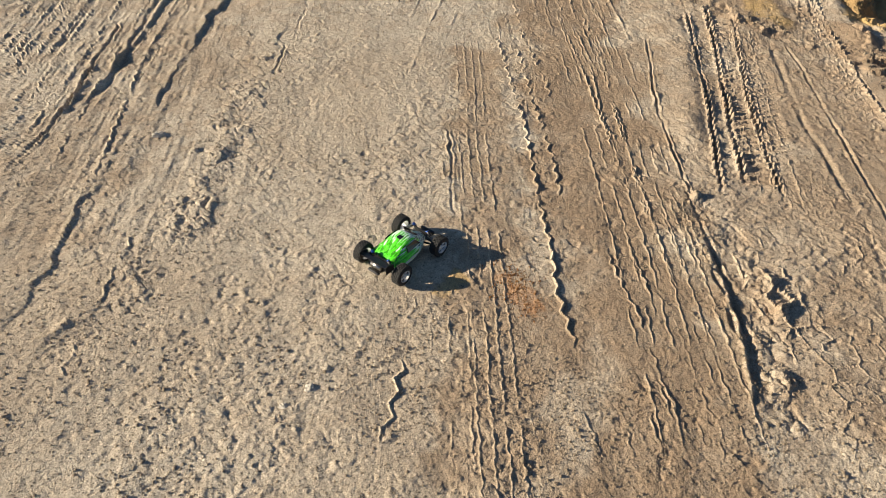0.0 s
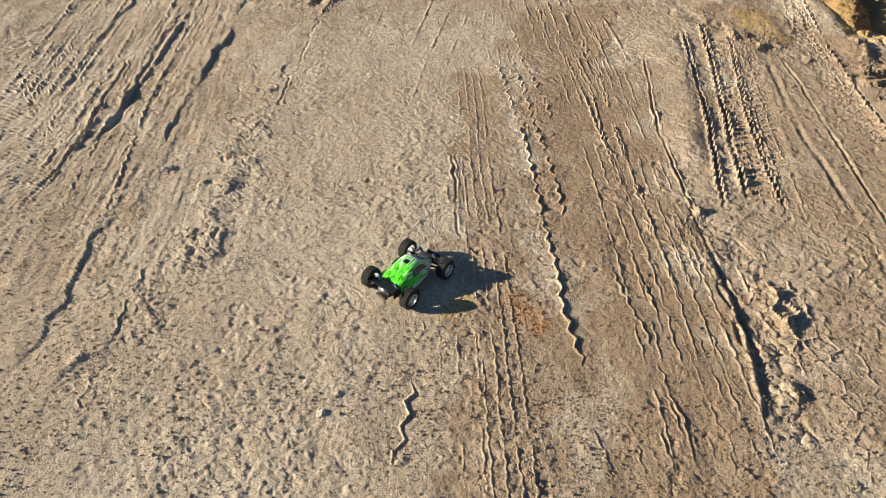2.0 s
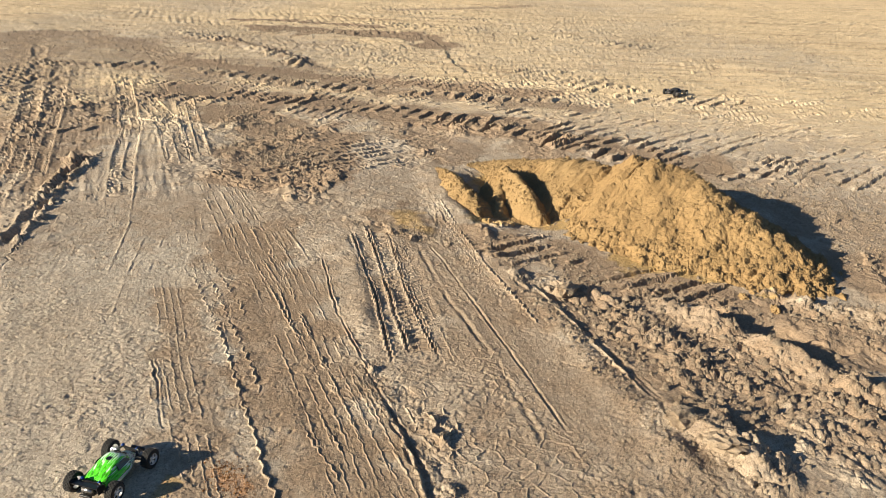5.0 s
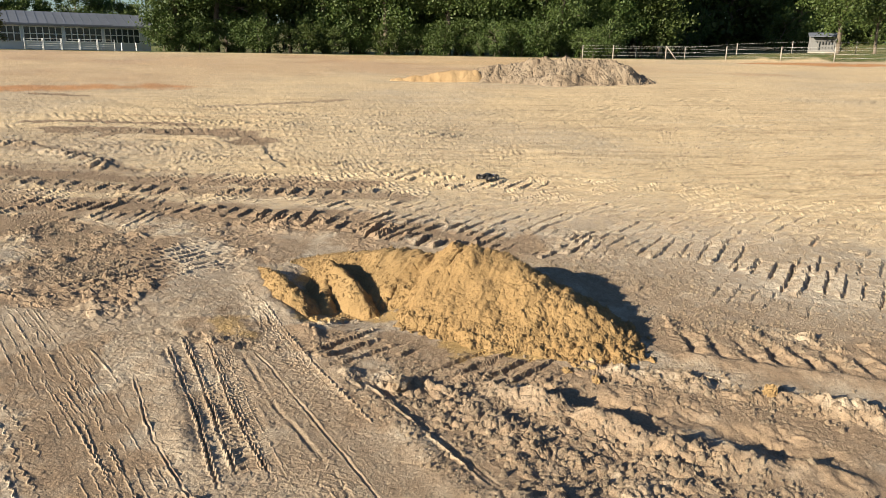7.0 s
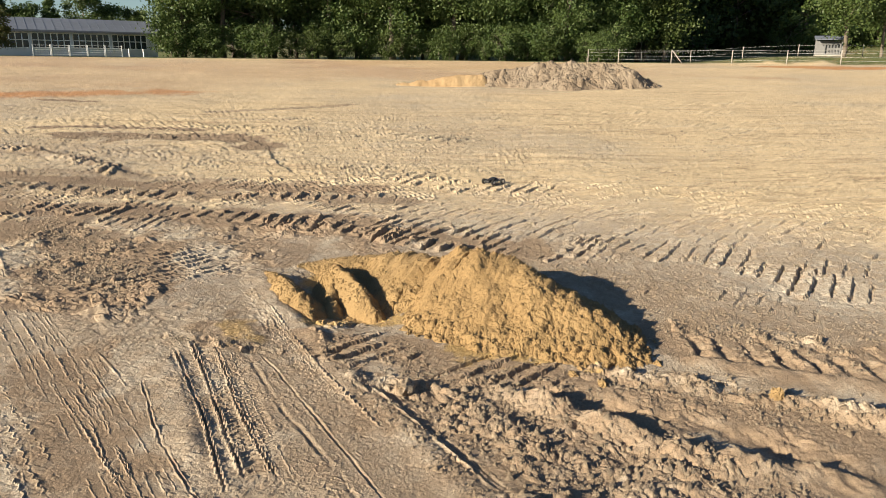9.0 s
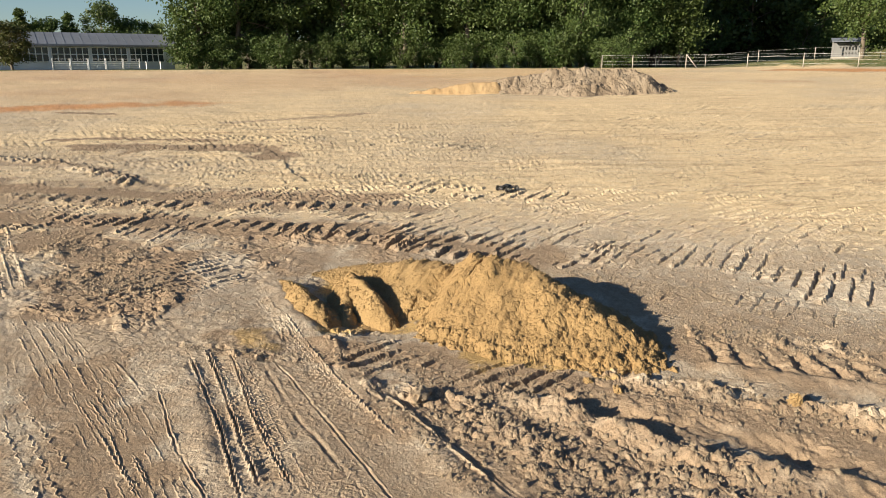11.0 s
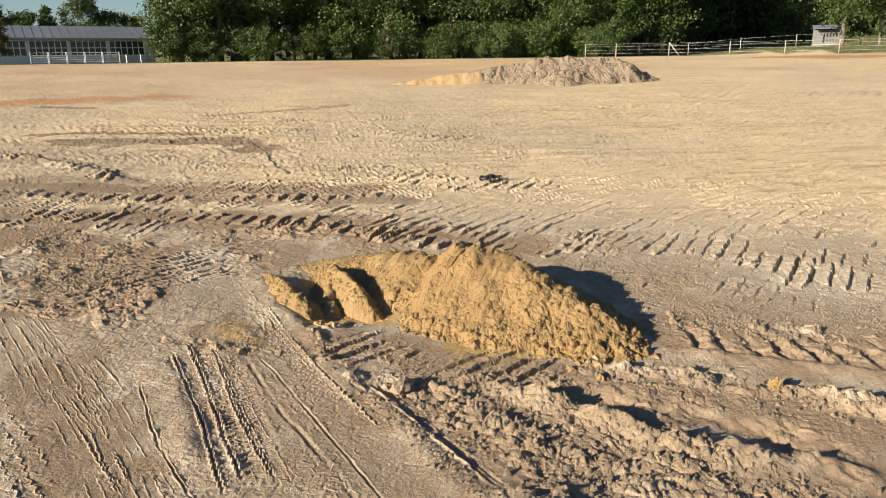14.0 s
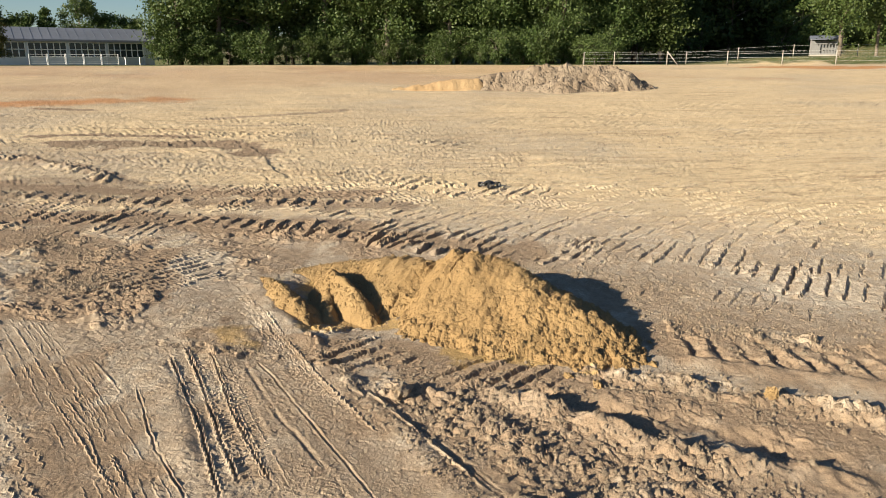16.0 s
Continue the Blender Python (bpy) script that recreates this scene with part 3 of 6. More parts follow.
    g.clods([(4.15, -2.20), (4.10, -3.30), (4.00, -4.50)], 0.22, 0.09, 0.022, 15)
    for k in range(3):
        g.groove([(3.22 - 0.02 * k, -2.12 - 0.12 * k), (2.88, -2.20 - 0.12 * k)], 0.026, 0.065, 0.4)
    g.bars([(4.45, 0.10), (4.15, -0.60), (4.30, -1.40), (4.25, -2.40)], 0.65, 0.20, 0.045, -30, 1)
    for k in range(10):
        yy = -3.33 - 0.26 * k
        g.groove([(5.84 - 0.03 * k, yy), (5.40 - 0.02 * k, yy - 0.09), (5.05, yy - 0.18)], 0.050, 0.050, 0.5, 0.03)
        g.clods([(6.05 - 0.03 * k, yy + 0.10), (5.85 - 0.03 * k, yy + 0.06)], 0.10, 0.07, 0.055, 30 + k)
    g.bank([(5.10, -3.20), (5.02, -4.40), (4.95, -5.80)], 0.07, 0.04, 1, 0.5)
    # thick crust that broke off beside the lane
    g.bank([(2.42, -2.05), (2.26, -2.45), (2.08, -2.82)], 0.08, 0.07, -1, 0.3)
    g.clods([(2.45, -2.30), (2.25, -2.70), (1.95, -3.05)], 0.18, 0.16, 0.08, 6)
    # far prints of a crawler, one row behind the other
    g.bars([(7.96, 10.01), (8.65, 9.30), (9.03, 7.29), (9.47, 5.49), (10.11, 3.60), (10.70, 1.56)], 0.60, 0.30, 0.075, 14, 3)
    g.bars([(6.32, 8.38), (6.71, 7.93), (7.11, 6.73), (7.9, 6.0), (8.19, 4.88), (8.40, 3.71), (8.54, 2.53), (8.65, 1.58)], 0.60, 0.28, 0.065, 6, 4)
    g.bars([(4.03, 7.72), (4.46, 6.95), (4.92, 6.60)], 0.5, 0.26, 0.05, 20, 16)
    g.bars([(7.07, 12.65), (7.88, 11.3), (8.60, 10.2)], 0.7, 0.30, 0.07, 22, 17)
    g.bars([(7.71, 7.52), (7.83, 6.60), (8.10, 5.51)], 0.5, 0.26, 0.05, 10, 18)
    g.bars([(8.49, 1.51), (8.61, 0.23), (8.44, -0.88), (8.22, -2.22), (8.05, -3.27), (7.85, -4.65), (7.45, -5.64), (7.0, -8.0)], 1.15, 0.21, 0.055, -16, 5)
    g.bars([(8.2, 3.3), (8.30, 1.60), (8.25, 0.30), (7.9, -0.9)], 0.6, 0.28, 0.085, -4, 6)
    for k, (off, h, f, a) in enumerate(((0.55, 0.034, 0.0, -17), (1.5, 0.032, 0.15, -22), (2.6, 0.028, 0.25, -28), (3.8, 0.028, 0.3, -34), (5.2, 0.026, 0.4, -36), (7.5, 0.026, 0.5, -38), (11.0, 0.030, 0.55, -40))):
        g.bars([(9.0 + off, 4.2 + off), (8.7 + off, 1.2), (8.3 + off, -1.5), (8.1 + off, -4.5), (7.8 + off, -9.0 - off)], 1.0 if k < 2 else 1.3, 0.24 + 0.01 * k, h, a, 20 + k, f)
    g.streaks([(12.0, 12.0), (13.5, 6.0), (12.5, 1.0)], 3.2, 0.010, -62, 0.11, 5)
    g.streaks([(17.5, 15.0), (18.5, 8.0), (18.0, -2.0)], 3.2, 0.014, -68, 0.16, 6)
    g.streaks([(14.0, -1.0), (14.0, -9.0)], 2.5, 0.006, -45, 0.12, 7)
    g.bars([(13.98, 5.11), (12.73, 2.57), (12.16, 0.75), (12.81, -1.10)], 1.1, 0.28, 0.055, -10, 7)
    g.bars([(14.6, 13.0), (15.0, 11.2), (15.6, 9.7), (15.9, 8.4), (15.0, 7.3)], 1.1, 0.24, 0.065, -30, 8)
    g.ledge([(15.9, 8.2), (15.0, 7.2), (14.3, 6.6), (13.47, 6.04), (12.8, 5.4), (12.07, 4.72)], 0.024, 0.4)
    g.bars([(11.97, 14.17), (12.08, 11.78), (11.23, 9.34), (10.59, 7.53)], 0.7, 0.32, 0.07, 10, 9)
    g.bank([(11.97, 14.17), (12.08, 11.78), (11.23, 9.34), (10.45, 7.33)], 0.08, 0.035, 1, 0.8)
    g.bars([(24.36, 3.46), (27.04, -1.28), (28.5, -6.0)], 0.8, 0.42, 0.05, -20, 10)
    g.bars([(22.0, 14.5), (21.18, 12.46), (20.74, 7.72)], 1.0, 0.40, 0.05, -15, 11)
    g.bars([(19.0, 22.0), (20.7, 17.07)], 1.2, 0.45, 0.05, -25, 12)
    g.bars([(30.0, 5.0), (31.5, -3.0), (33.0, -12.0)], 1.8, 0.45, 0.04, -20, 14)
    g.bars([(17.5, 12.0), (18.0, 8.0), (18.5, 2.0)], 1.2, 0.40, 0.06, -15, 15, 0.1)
    g.clods([(13.0, 9.5), (14.5, 7.8)], 0.9, 0.16, 0.035, 19)
    # churned patch, ledge and steps on the near left
    g.clods([(4.09, 4.48), (4.37, 3.73), (4.38, 2.95)], 0.28, 0.10, 0.045, 17)
    g.clods([(5.13, 4.41), (6.07, 4.41), (6.6, 4.2)], 0.50, 0.11, 0.050, 7)
    g.clods([(5.3, 3.6), (4.95, 2.99), (4.3, 2.3)], 0.38, 0.09, 0.045, 27)
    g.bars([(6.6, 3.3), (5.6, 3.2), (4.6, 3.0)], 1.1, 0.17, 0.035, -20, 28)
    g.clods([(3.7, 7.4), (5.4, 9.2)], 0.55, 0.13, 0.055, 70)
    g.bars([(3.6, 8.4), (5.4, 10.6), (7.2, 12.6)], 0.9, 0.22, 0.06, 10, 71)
    g.clods([(3.95, 1.62), (3.95, 1.19), (3.95, 0.71), (4.00, 0.44)], 0.10, 0.085, 0.050, 8)
    g.bank([(4.30, 1.70), (4.25, 1.10), (4.30, 0.60)], 0.30, 0.035, 1, 0.3)
    g.groove([(3.95, 5.89), (3.18, 5.33), (2.20, 4.41), (1.51, 3.82)], 0.050, 0.060, 0.7, 0.05)
    g.clods([(3.51, 6.04), (3.79, 5.90), (3.16, 5.31), (2.40, 4.60)], 0.17, 0.11, 0.08, 9)
    g.clods([(4.96, 8.31), (5.43, 8.72), (5.36, 7.83)], 0.28, 0.18, 0.09, 29)
    g.crest([(0.60, 4.53), (0.22, 4.04), (-0.11, 3.53), (-0.35, 3.25), (-0.52, 3.01), (-0.71, 2.72)], 0.028, 0.034, 0.0, 0.1, 0.8)
    g.groove([(-0.08, 4.03), (-0.58, 3.18), (-1.00, 2.54), (-1.40, 2.07)], 0.016, 0.024, 0.6, 0.018)
    g.ledge([(-0.95, 1.72), (-1.30, 1.26), (-1.52, 0.95), (-1.75, 0.70)], 0.009, 0.10)
    g.groove([(3.53, 5.87), (2.45, 4.66), (1.20, 3.27), (0.39, 2.29)], 0.014, 0.012, 0.6, 0.03)
    g.ladder([(1.95, 2.05), (1.55, 1.48), (1.05, 0.80), (0.66, 0.22), (0.30, -0.30), (-0.05, -0.80), (-0.40, -1.30)], 0.27, 0.056, 0.062, 0.0075, 0, 0.7, 0.25)
    g.ladder([(4.09, 3.74), (3.61, 2.96), (3.10, 2.16), (2.60, 1.40), (2.14, 0.72), (1.71, 0.15), (1.28, -0.45), (0.85, -1.00), (0.45, -1.55)], 0.50, 0.082, 0.10, 0.0080, 1, 0.30, 0.10)
    g.ladder([(3.35, 2.10), (2.70, 1.20), (2.20, 0.55), (1.70, -0.10), (1.20, -0.80), (0.75, -1.45)], 0.34, 0.066, 0.09, 0.0075, 2, 0.35, 0.0)
    g.ladder([(3.30, 3.30), (2.60, 2.45), (2.00, 1.60), (1.40, 0.85)], 0.40, 0.075, 0.085, 0.0070, 3, 0.4, 0.0)
    g.ladder([(1.25, 1.35), (0.60, 0.40), (0.05, -0.40), (-0.45, -1.10)], 0.26, 0.085, 0.11, 0.0050, 4, 0.5, -0.15)
    g.ladder([(3.80, 0.95), (3.25, 0.42), (2.75, -0.05), (2.30, -0.50), (1.95, -0.85)], 0.30, 0.072, 0.070, 0.0080, 5, 0.9, 0.15)
    g.ladder([(5.80, 1.98), (5.05, 1.22), (4.30, 0.45), (3.75, -0.15), (3.20, -0.75)], 0.16, 0.045, 0.085, 0.0070, 6, 1.0, 0.25)
    g.ladder([(1.30, 5.60), (0.30, 4.25), (-0.60, 3.00), (-1.35, 1.95)], 0.75, 0.085, 0.10, 0.0100, 7, 0.5, 0.10)
    g.ladder([(2.60, 7.40), (1.60, 5.90), (0.70, 4.60), (0.05, 3.70)], 0.55, 0.095, 0.12, 0.0100, 8, 0.5, 0.05)
    g.ladder([(0.60, 6.00), (-0.30, 4.60), (-1.20, 3.20)], 0.50, 0.085, 0.10, 0.0110, 9, 0.5, 0.10)
    g.ladder([(3.70, 5.50), (2.90, 4.60), (2.10, 3.70), (1.40, 2.95)], 0.45, 0.095, 0.11, 0.0060, 10, 0.4, -0.10)
    g.ledge([(2.54, 6.50), (1.80, 5.46), (1.17, 4.58), (0.60, 3.71), (-0.06, 2.86), (-0.55, 2.20)], 0.012, 0.22, 0.6)
    g.ledge([(3.39, 5.66), (2.44, 4.65), (1.90, 4.08), (1.32, 3.48), (0.60, 2.69)], 0.011, 0.25, 0.6)
    g.ledge([(2.10, 6.33), (1.11, 5.27), (0.27, 4.21), (-0.49, 3.07), (-0.95, 2.40)], 0.011)
    g.ledge([(1.79, 7.23), (0.97, 6.10), (0.08, 4.90), (-0.80, 3.60)], 0.011)
    g.ledge([(1.91, -0.05), (1.42, -0.67), (1.17, -1.05), (0.94, -1.34), (0.71, -1.58)], 0.010, 0.12, 0.6)
    for k in range(7):
        o = 0.085 * k
        g.crest([(-0.16 - o, 4.45 + o * 0.3), (-0.86 - o, 3.28 + o * 0.2), (-1.25 - o, 2.61 + o * 0.2)], 0.010, 0.013, 0.008, 0.08, 0.9)
    for k in range(6):
        o = 0.21 * k
        g.crest([(2.4 - o, 7.2 + o), (0.9 - o, 4.9 + o * 0.6), (-0.30 - o, 3.0 + o * 0.4), (-1.0 - o, 1.7 + o)], 0.011, 0.012, 0.008, 0.1, 0.9)
    g.clods([(0.40, 2.57), (-0.22, 1.63), (-0.75, 0.96), (-1.11, 0.66), (-1.39, 0.55)], 0.20, 0.05, 0.016, 10)
    g.crest([(-0.85, 1.24), (-1.04, 1.00), (-1.18, 0.80), (-1.27, 0.66), (-1.35, 0.55), (-1.54, 0.31), (-1.62, 0.20)], 0.008, 0.010, 0.014, 0.12, 0.9)
    # wheel tracks that curve in from the far left
    for line, w in (([(8.52, 14.6), (6.29, 11.15), (4.46, 8.3), (3.01, 6.25), (2.0, 5.0)], 0.30), ([(7.13, 11.62), (4.90, 8.37), (3.95, 7.08), (2.77, 5.46)], 0.30),
                    ([(7.20, 9.73), (5.01, 6.55), (3.86, 5.20), (3.0, 4.1)], 0.26), ([(6.37, 7.97), (5.76, 6.75), (4.96, 5.58), (4.2, 4.5)], 0.30), ([(6.8, 7.5), (5.35, 5.6), (4.6, 4.6)], 0.26)):
        g.tread(line, w, 0.11, 0.014, 0.3, 0.016)
        for o in (-0.3, 0.0, 0.3):
            g.crest([(a + o * w, b - o * w) for a, b in line], 0.016, 0.013, 0.008, 0.11, 0.8)
    # dug hollow with scoop marks at the foot of the sand heap
    g.hollow(5.72, 0.48, 0.98, 0.62, 45, 0.16, 4.0)
    g.clods([(5.60, -0.15), (5.10, 0.10), (4.85, 0.25)], 0.18, 0.07, 0.05, 12)
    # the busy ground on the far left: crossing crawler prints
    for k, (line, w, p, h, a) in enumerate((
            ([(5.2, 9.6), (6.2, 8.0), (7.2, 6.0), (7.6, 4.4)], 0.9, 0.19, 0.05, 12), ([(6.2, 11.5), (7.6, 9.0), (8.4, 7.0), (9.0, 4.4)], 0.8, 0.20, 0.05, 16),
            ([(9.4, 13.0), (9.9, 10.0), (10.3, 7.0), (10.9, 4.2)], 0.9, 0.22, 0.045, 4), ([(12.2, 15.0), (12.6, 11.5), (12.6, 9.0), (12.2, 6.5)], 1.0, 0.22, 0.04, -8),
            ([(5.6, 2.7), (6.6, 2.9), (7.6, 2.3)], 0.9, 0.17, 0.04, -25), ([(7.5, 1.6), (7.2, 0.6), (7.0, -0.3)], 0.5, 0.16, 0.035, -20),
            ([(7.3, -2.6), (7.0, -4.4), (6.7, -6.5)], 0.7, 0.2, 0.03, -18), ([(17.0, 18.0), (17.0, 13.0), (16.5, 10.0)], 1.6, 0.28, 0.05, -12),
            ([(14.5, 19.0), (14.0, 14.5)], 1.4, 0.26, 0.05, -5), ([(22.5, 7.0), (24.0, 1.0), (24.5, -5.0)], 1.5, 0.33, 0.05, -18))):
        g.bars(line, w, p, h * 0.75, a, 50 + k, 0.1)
    for k, (line, r) in enumerate((([(5.9, 5.6), (6.9, 5.4)], 0.4), ([(4.9, 7.3), (5.6, 6.6)], 0.35), ([(9.0, 6.2), (9.4, 5.0)], 0.4), ([(10.9, 9.0), (11.0, 7.0)], 0.4), ([(7.5, 3.4), (8.2, 2.2)], 0.4), ([(6.8, 2.4), (6.2, 2.2)], 0.3))):
        g.clods(line, r, 0.12, 0.055, 60 + k)
    # what lies where; brown also carries the shade of rough ground in its colour
    g.stain("brown", [(3.2, 2.2), (1.9, 0.7), (0.9, -0.7), (0.2, -1.6)], 0.42, 0.8)
    g.stain("brown", [(1.8, 1.7), (0.6, 0.1), (-0.3, -1.1)], 0.20, 0.65)
    g.stain("brown", [(2.2, 6.6), (0.2, 3.3), (-1.2, 1.7)], 0.50, 0.40)
    g.stain("brown", [(-0.4, 4.6), (-1.6, 2.4)], 0.30, 0.25)
    g.stain("brown", [(5.4, 4.3), (5.6, 3.7), (4.8, 2.8)], 0.55, 0.9)
    g.stain("brown", [(4.4, 1.25), (4.1, 0.8)], 0.35, 0.8)
    g.stain("brown", [(8.2, 5.0), (8.6, 1.6), (7.6, 0.9)], 0.50, 0.8)
    g.stain("brown", [(7.4, 3.0), (6.9, 2.0)], 0.60, 0.75)
    g.stain("brown", [(10.4, 1.6), (9.5, 5.4), (8.7, 9.0), (7.4, 12.0)], 0.40, 0.75)
    g.stain("brown", [(8.0, 7.4), (6.5, 8.2), (4.3, 7.4)], 0.45, 0.7)
    g.stain("brown", [(6.0, 9.5), (7.4, 6.4), (8.0, 3.6), (7.4, 2.2)], 0.5, 0.6)
    g.stain("brown", [(10.3, 8.5), (10.5, 5.5)], 0.3, 0.6)
    g.stain("brown", [(12.3, 12.5), (11.4, 9.4), (10.6, 7.5)], 0.25, 0.7)
    g.stain("brown", [(4.4, 0.0), (4.25, -1.2), (4.2, -2.4), (4.0, -4.5)], 0.45, 0.9)
    g.stain("brown", [(3.6, -1.2), (3.3, -2.2), (3.1, -3.2), (2.9, -4.4)], 0.8, 0.80)
    g.stain("brown", [(5.6, -3.2), (5.3, -5.5)], 0.6, 0.85)
    g.stain("brown", [(1.6, -2.6), (0.9, -3.2)], 0.9, 0.6)
    g.stain("brown", [(4.0, 0.55), (2.7, -0.75), (1.5, -1.9)], 0.55, 0.62)
    g.stain("brown", [(7.2, -0.6), (6.9, -3.0)], 0.40, 0.6)
    g.stain("brown", [(21.6, 21.2), (22.2, 19.4)], 0.30, 0.9, 0.2)
    g.stain("brown", [(21.5, 13.1), (22.5, 12.1), (24.2, 11.0), (26.0, 9.9)], 0.40, 0.7, 0.3)
    g.stain("brown", [(19.7, 11.5), (20.5, 9.4)], 0.22, 0.6, 0.3)
    # dark band: shade of the dense crawler prints, painted as brown soil
    g.stain("brown", [(14.6, 13.0), (15.0, 11.2), (15.6, 9.7), (15.9, 8.4), (15.0, 7.3)], 0.70, 1.0, 0.35)
    g.stain("brown", [(15.2, 15.1), (16.2, 13.8), (16.6, 12.0), (16.8, 10.5)], 0.30, 0.95, 0.3)
    g.stain("brown", [(9.1, 10.2), (9.96, 6.7), (11.2, 2.3)], 0.45, 1.0)
    g.stain("brown", [(7.2, 8.0), (8.0, 5.5), (8.5, 2.5), (8.3, -1.0)], 0.55, 1.0)
    g.stain("brown", [(6.8, 6.0), (6.0, 4.0), (4.7, 3.2)], 0.75, 0.9)
    g.stain("brown", [(11.4, 12.9), (11.7, 11.0)], 0.3, 0.6)
    g.stain("brown", [(6.6, -2.2), (6.3, -4.2), (5.6, -6.0)], 0.55, 0.6)
    g.stain("brown", [(3.9, -1.5), (3.6, -2.4), (3.2, -3.6), (3.05, -4.6)], 0.30, 0.6)
    g.stain("brown", [(9.2, 16.3), (5.8, 10.4), (3.5, 6.1)], 0.9, 0.75)
    g.stain("brown", [(10.2, 15.4), (9.4, 11.1), (7.4, 7.9)], 0.9, 0.7)
    g.stain("brown", [(3.9, 0.5), (2.8, -0.9), (2.0, -1.8)], 0.6, 0.6)
    g.stain("brown", [(4.2, 2.2), (2.6, 0.6), (1.3, -1.2)], 0.55, 0.42)
    g.stain("brown", [(3.6, 8.2), (6.0, 11.0), (8.5, 14.5)], 1.5, 0.60)
    g.stain("brown", [(7.5, 11.8), (9.5, 9.5), (10.3, 7.0)], 0.9, 0.5)
    g.stain("brown", [(11.6, 13.5), (12.8, 9.5)], 0.8, 0.40)
    g.stain("sand", [(6.5, 1.0), (5.7, 0.2), (5.3, -0.2)], 0.36, 1.0)
    g.stain("sand", [(6.1, 1.6), (5.4, 0.95), (4.85, 0.45)], 0.12, 0.9)
    g.stain("sand", [(6.8, 0.2), (6.4, -0.6), (5.3, -1.0), (4.7, -1.3), (4.9, -2.4)], 0.28, 0.85)
    g.stain("sand", [(5.6, 0.9), (5.0, 0.3)], 0.25, 0.7)
    g.stain("sand", [(4.4, 1.2), (4.2, 0.9)], 0.18, 0.6)
    g.stain("sand", [(60.0, 60.0), (68.0, 30.0), (66.0, 10.0)], 9.0, 0.55)
    g.stain("loam", [(20.0, 29.0), (22.0, 24.0), (24.4, 22.0), (27.5, 19.3)], 1.5, 0.75, 0.9)
    g.stain("loam", [(67.0, -12.0), (64.0, -24.0)], 3.0, 0.8)
    g.stain("loam", [(52.0, -4.0), (50.0, -10.0)], 2.0, 0.45)
    g.stain("loam", [(0.44, -0.27), (0.42, -0.46)], 0.06, 0.40)
    g.stain("loam", [(38.0, 48.0), (46.0, 28.0), (58.0, 12.0)], 16.0, 0.42)
    g.stain("sand", [(0.25, -0.12), (0.14, -0.16)], 0.05, 0.5)
    g.masks["brown"][:] = np.maximum(g.masks["brown"], 0.45 * smooth(d, 6.0, 7.5) * (1 - smooth(d, 9, 13)) * np.clip(0.8 + 0.5 * octaves(x, y, 1.5, 3, 103), 0, 1))
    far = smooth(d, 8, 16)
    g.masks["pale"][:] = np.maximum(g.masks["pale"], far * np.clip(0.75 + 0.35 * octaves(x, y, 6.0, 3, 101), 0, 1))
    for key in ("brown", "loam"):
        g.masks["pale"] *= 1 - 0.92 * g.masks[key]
    g.masks["grass"][:] = smooth(d + 1.2 * grain(x, y, 1.5, 7), 76.2, 77.5)


def ground_mesh(name, xs, ys, zs, faces, masks, material, smooth_faces=None):
    me = bpy.data.meshes.new(name)
    n, f = len(xs), len(faces)
    me.vertices.add(n)
    me.vertices.foreach_set("co", np.stack([xs, ys, zs], 1).astype(np.float32).ravel())
    me.loops.add(f * 4)
    me.loops.foreach_set("vertex_index", faces.astype(np.int32).ravel())
    me.polygons.add(f)
    me.polygons.foreach_set("loop_start", np.arange(f, dtype=np.int32) * 4)
    me.polygons.foreach_set("use_smooth", smooth_faces if smooth_faces is not None else np.zeros(f, dtype=bool))
    for key, values in masks.items():
        me.attributes.new(key, "FLOAT", "POINT").data.foreach_set("value", values.astype(np.float32))
    me.update(calc_edges=True)
    me.validate()
    me.materials.append(material)
    return new(name, me)


def lattice(rows, cols, wrap=False):
    r, c = np.meshgrid(np.arange(rows - 1), np.arange(cols if wrap else cols - 1), indexing="ij")
    a, b = r * cols + c, r * cols + (c + 1) % cols
    return np.stack([a, b, b + cols, a + cols], -1).reshape(-1, 4)


def build_ground():
    sector = np.concatenate([np.arange(-12.0, 4.0, 0.20), np.arange(4.0, 72.0, 0.085), np.arange(72.0, 111.0, 0.115)])
    az = np.radians(np.concatenate([sector, np.arange(113.0, 346.0, 3.0)]))
    r = [0.05]
    while r[-1] < 4000:
        q = r[-1]
        r.append(q * (1.25 if q < 0.9 else 1.02 if q < 1.9 else 1.0030 if q < 6 else 1.0035 if q < 13 else 1.0062 if q < 34 else 1.016 if q < 90 else 1.15))
    R, A = np.meshgrid(np.array(r), az, indexing="ij")
    x, y = (NEST[0] + R * np.sin(A)).ravel(), (NEST[1] + R * np.cos(A)).ravel()
    g = Ground(x, y)
    shape_ground(g)
    faces = lattice(len(r), len(az), True)[:, ::-1]
    return ground_mesh("ground", x, y, g.z, faces, g.masks, SOIL, np.hypot(x - NEST[0], y - NEST[1])[faces[:, 0]] > 15)


def height_at(x, y):
    """Height of the finished ground at a few places."""
    g = Ground(np.atleast_1d(np.array(x, float)), np.atleast_1d(np.array(y, float)))
    shape_ground(g)
    return g.z


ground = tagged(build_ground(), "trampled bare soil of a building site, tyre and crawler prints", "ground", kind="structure")


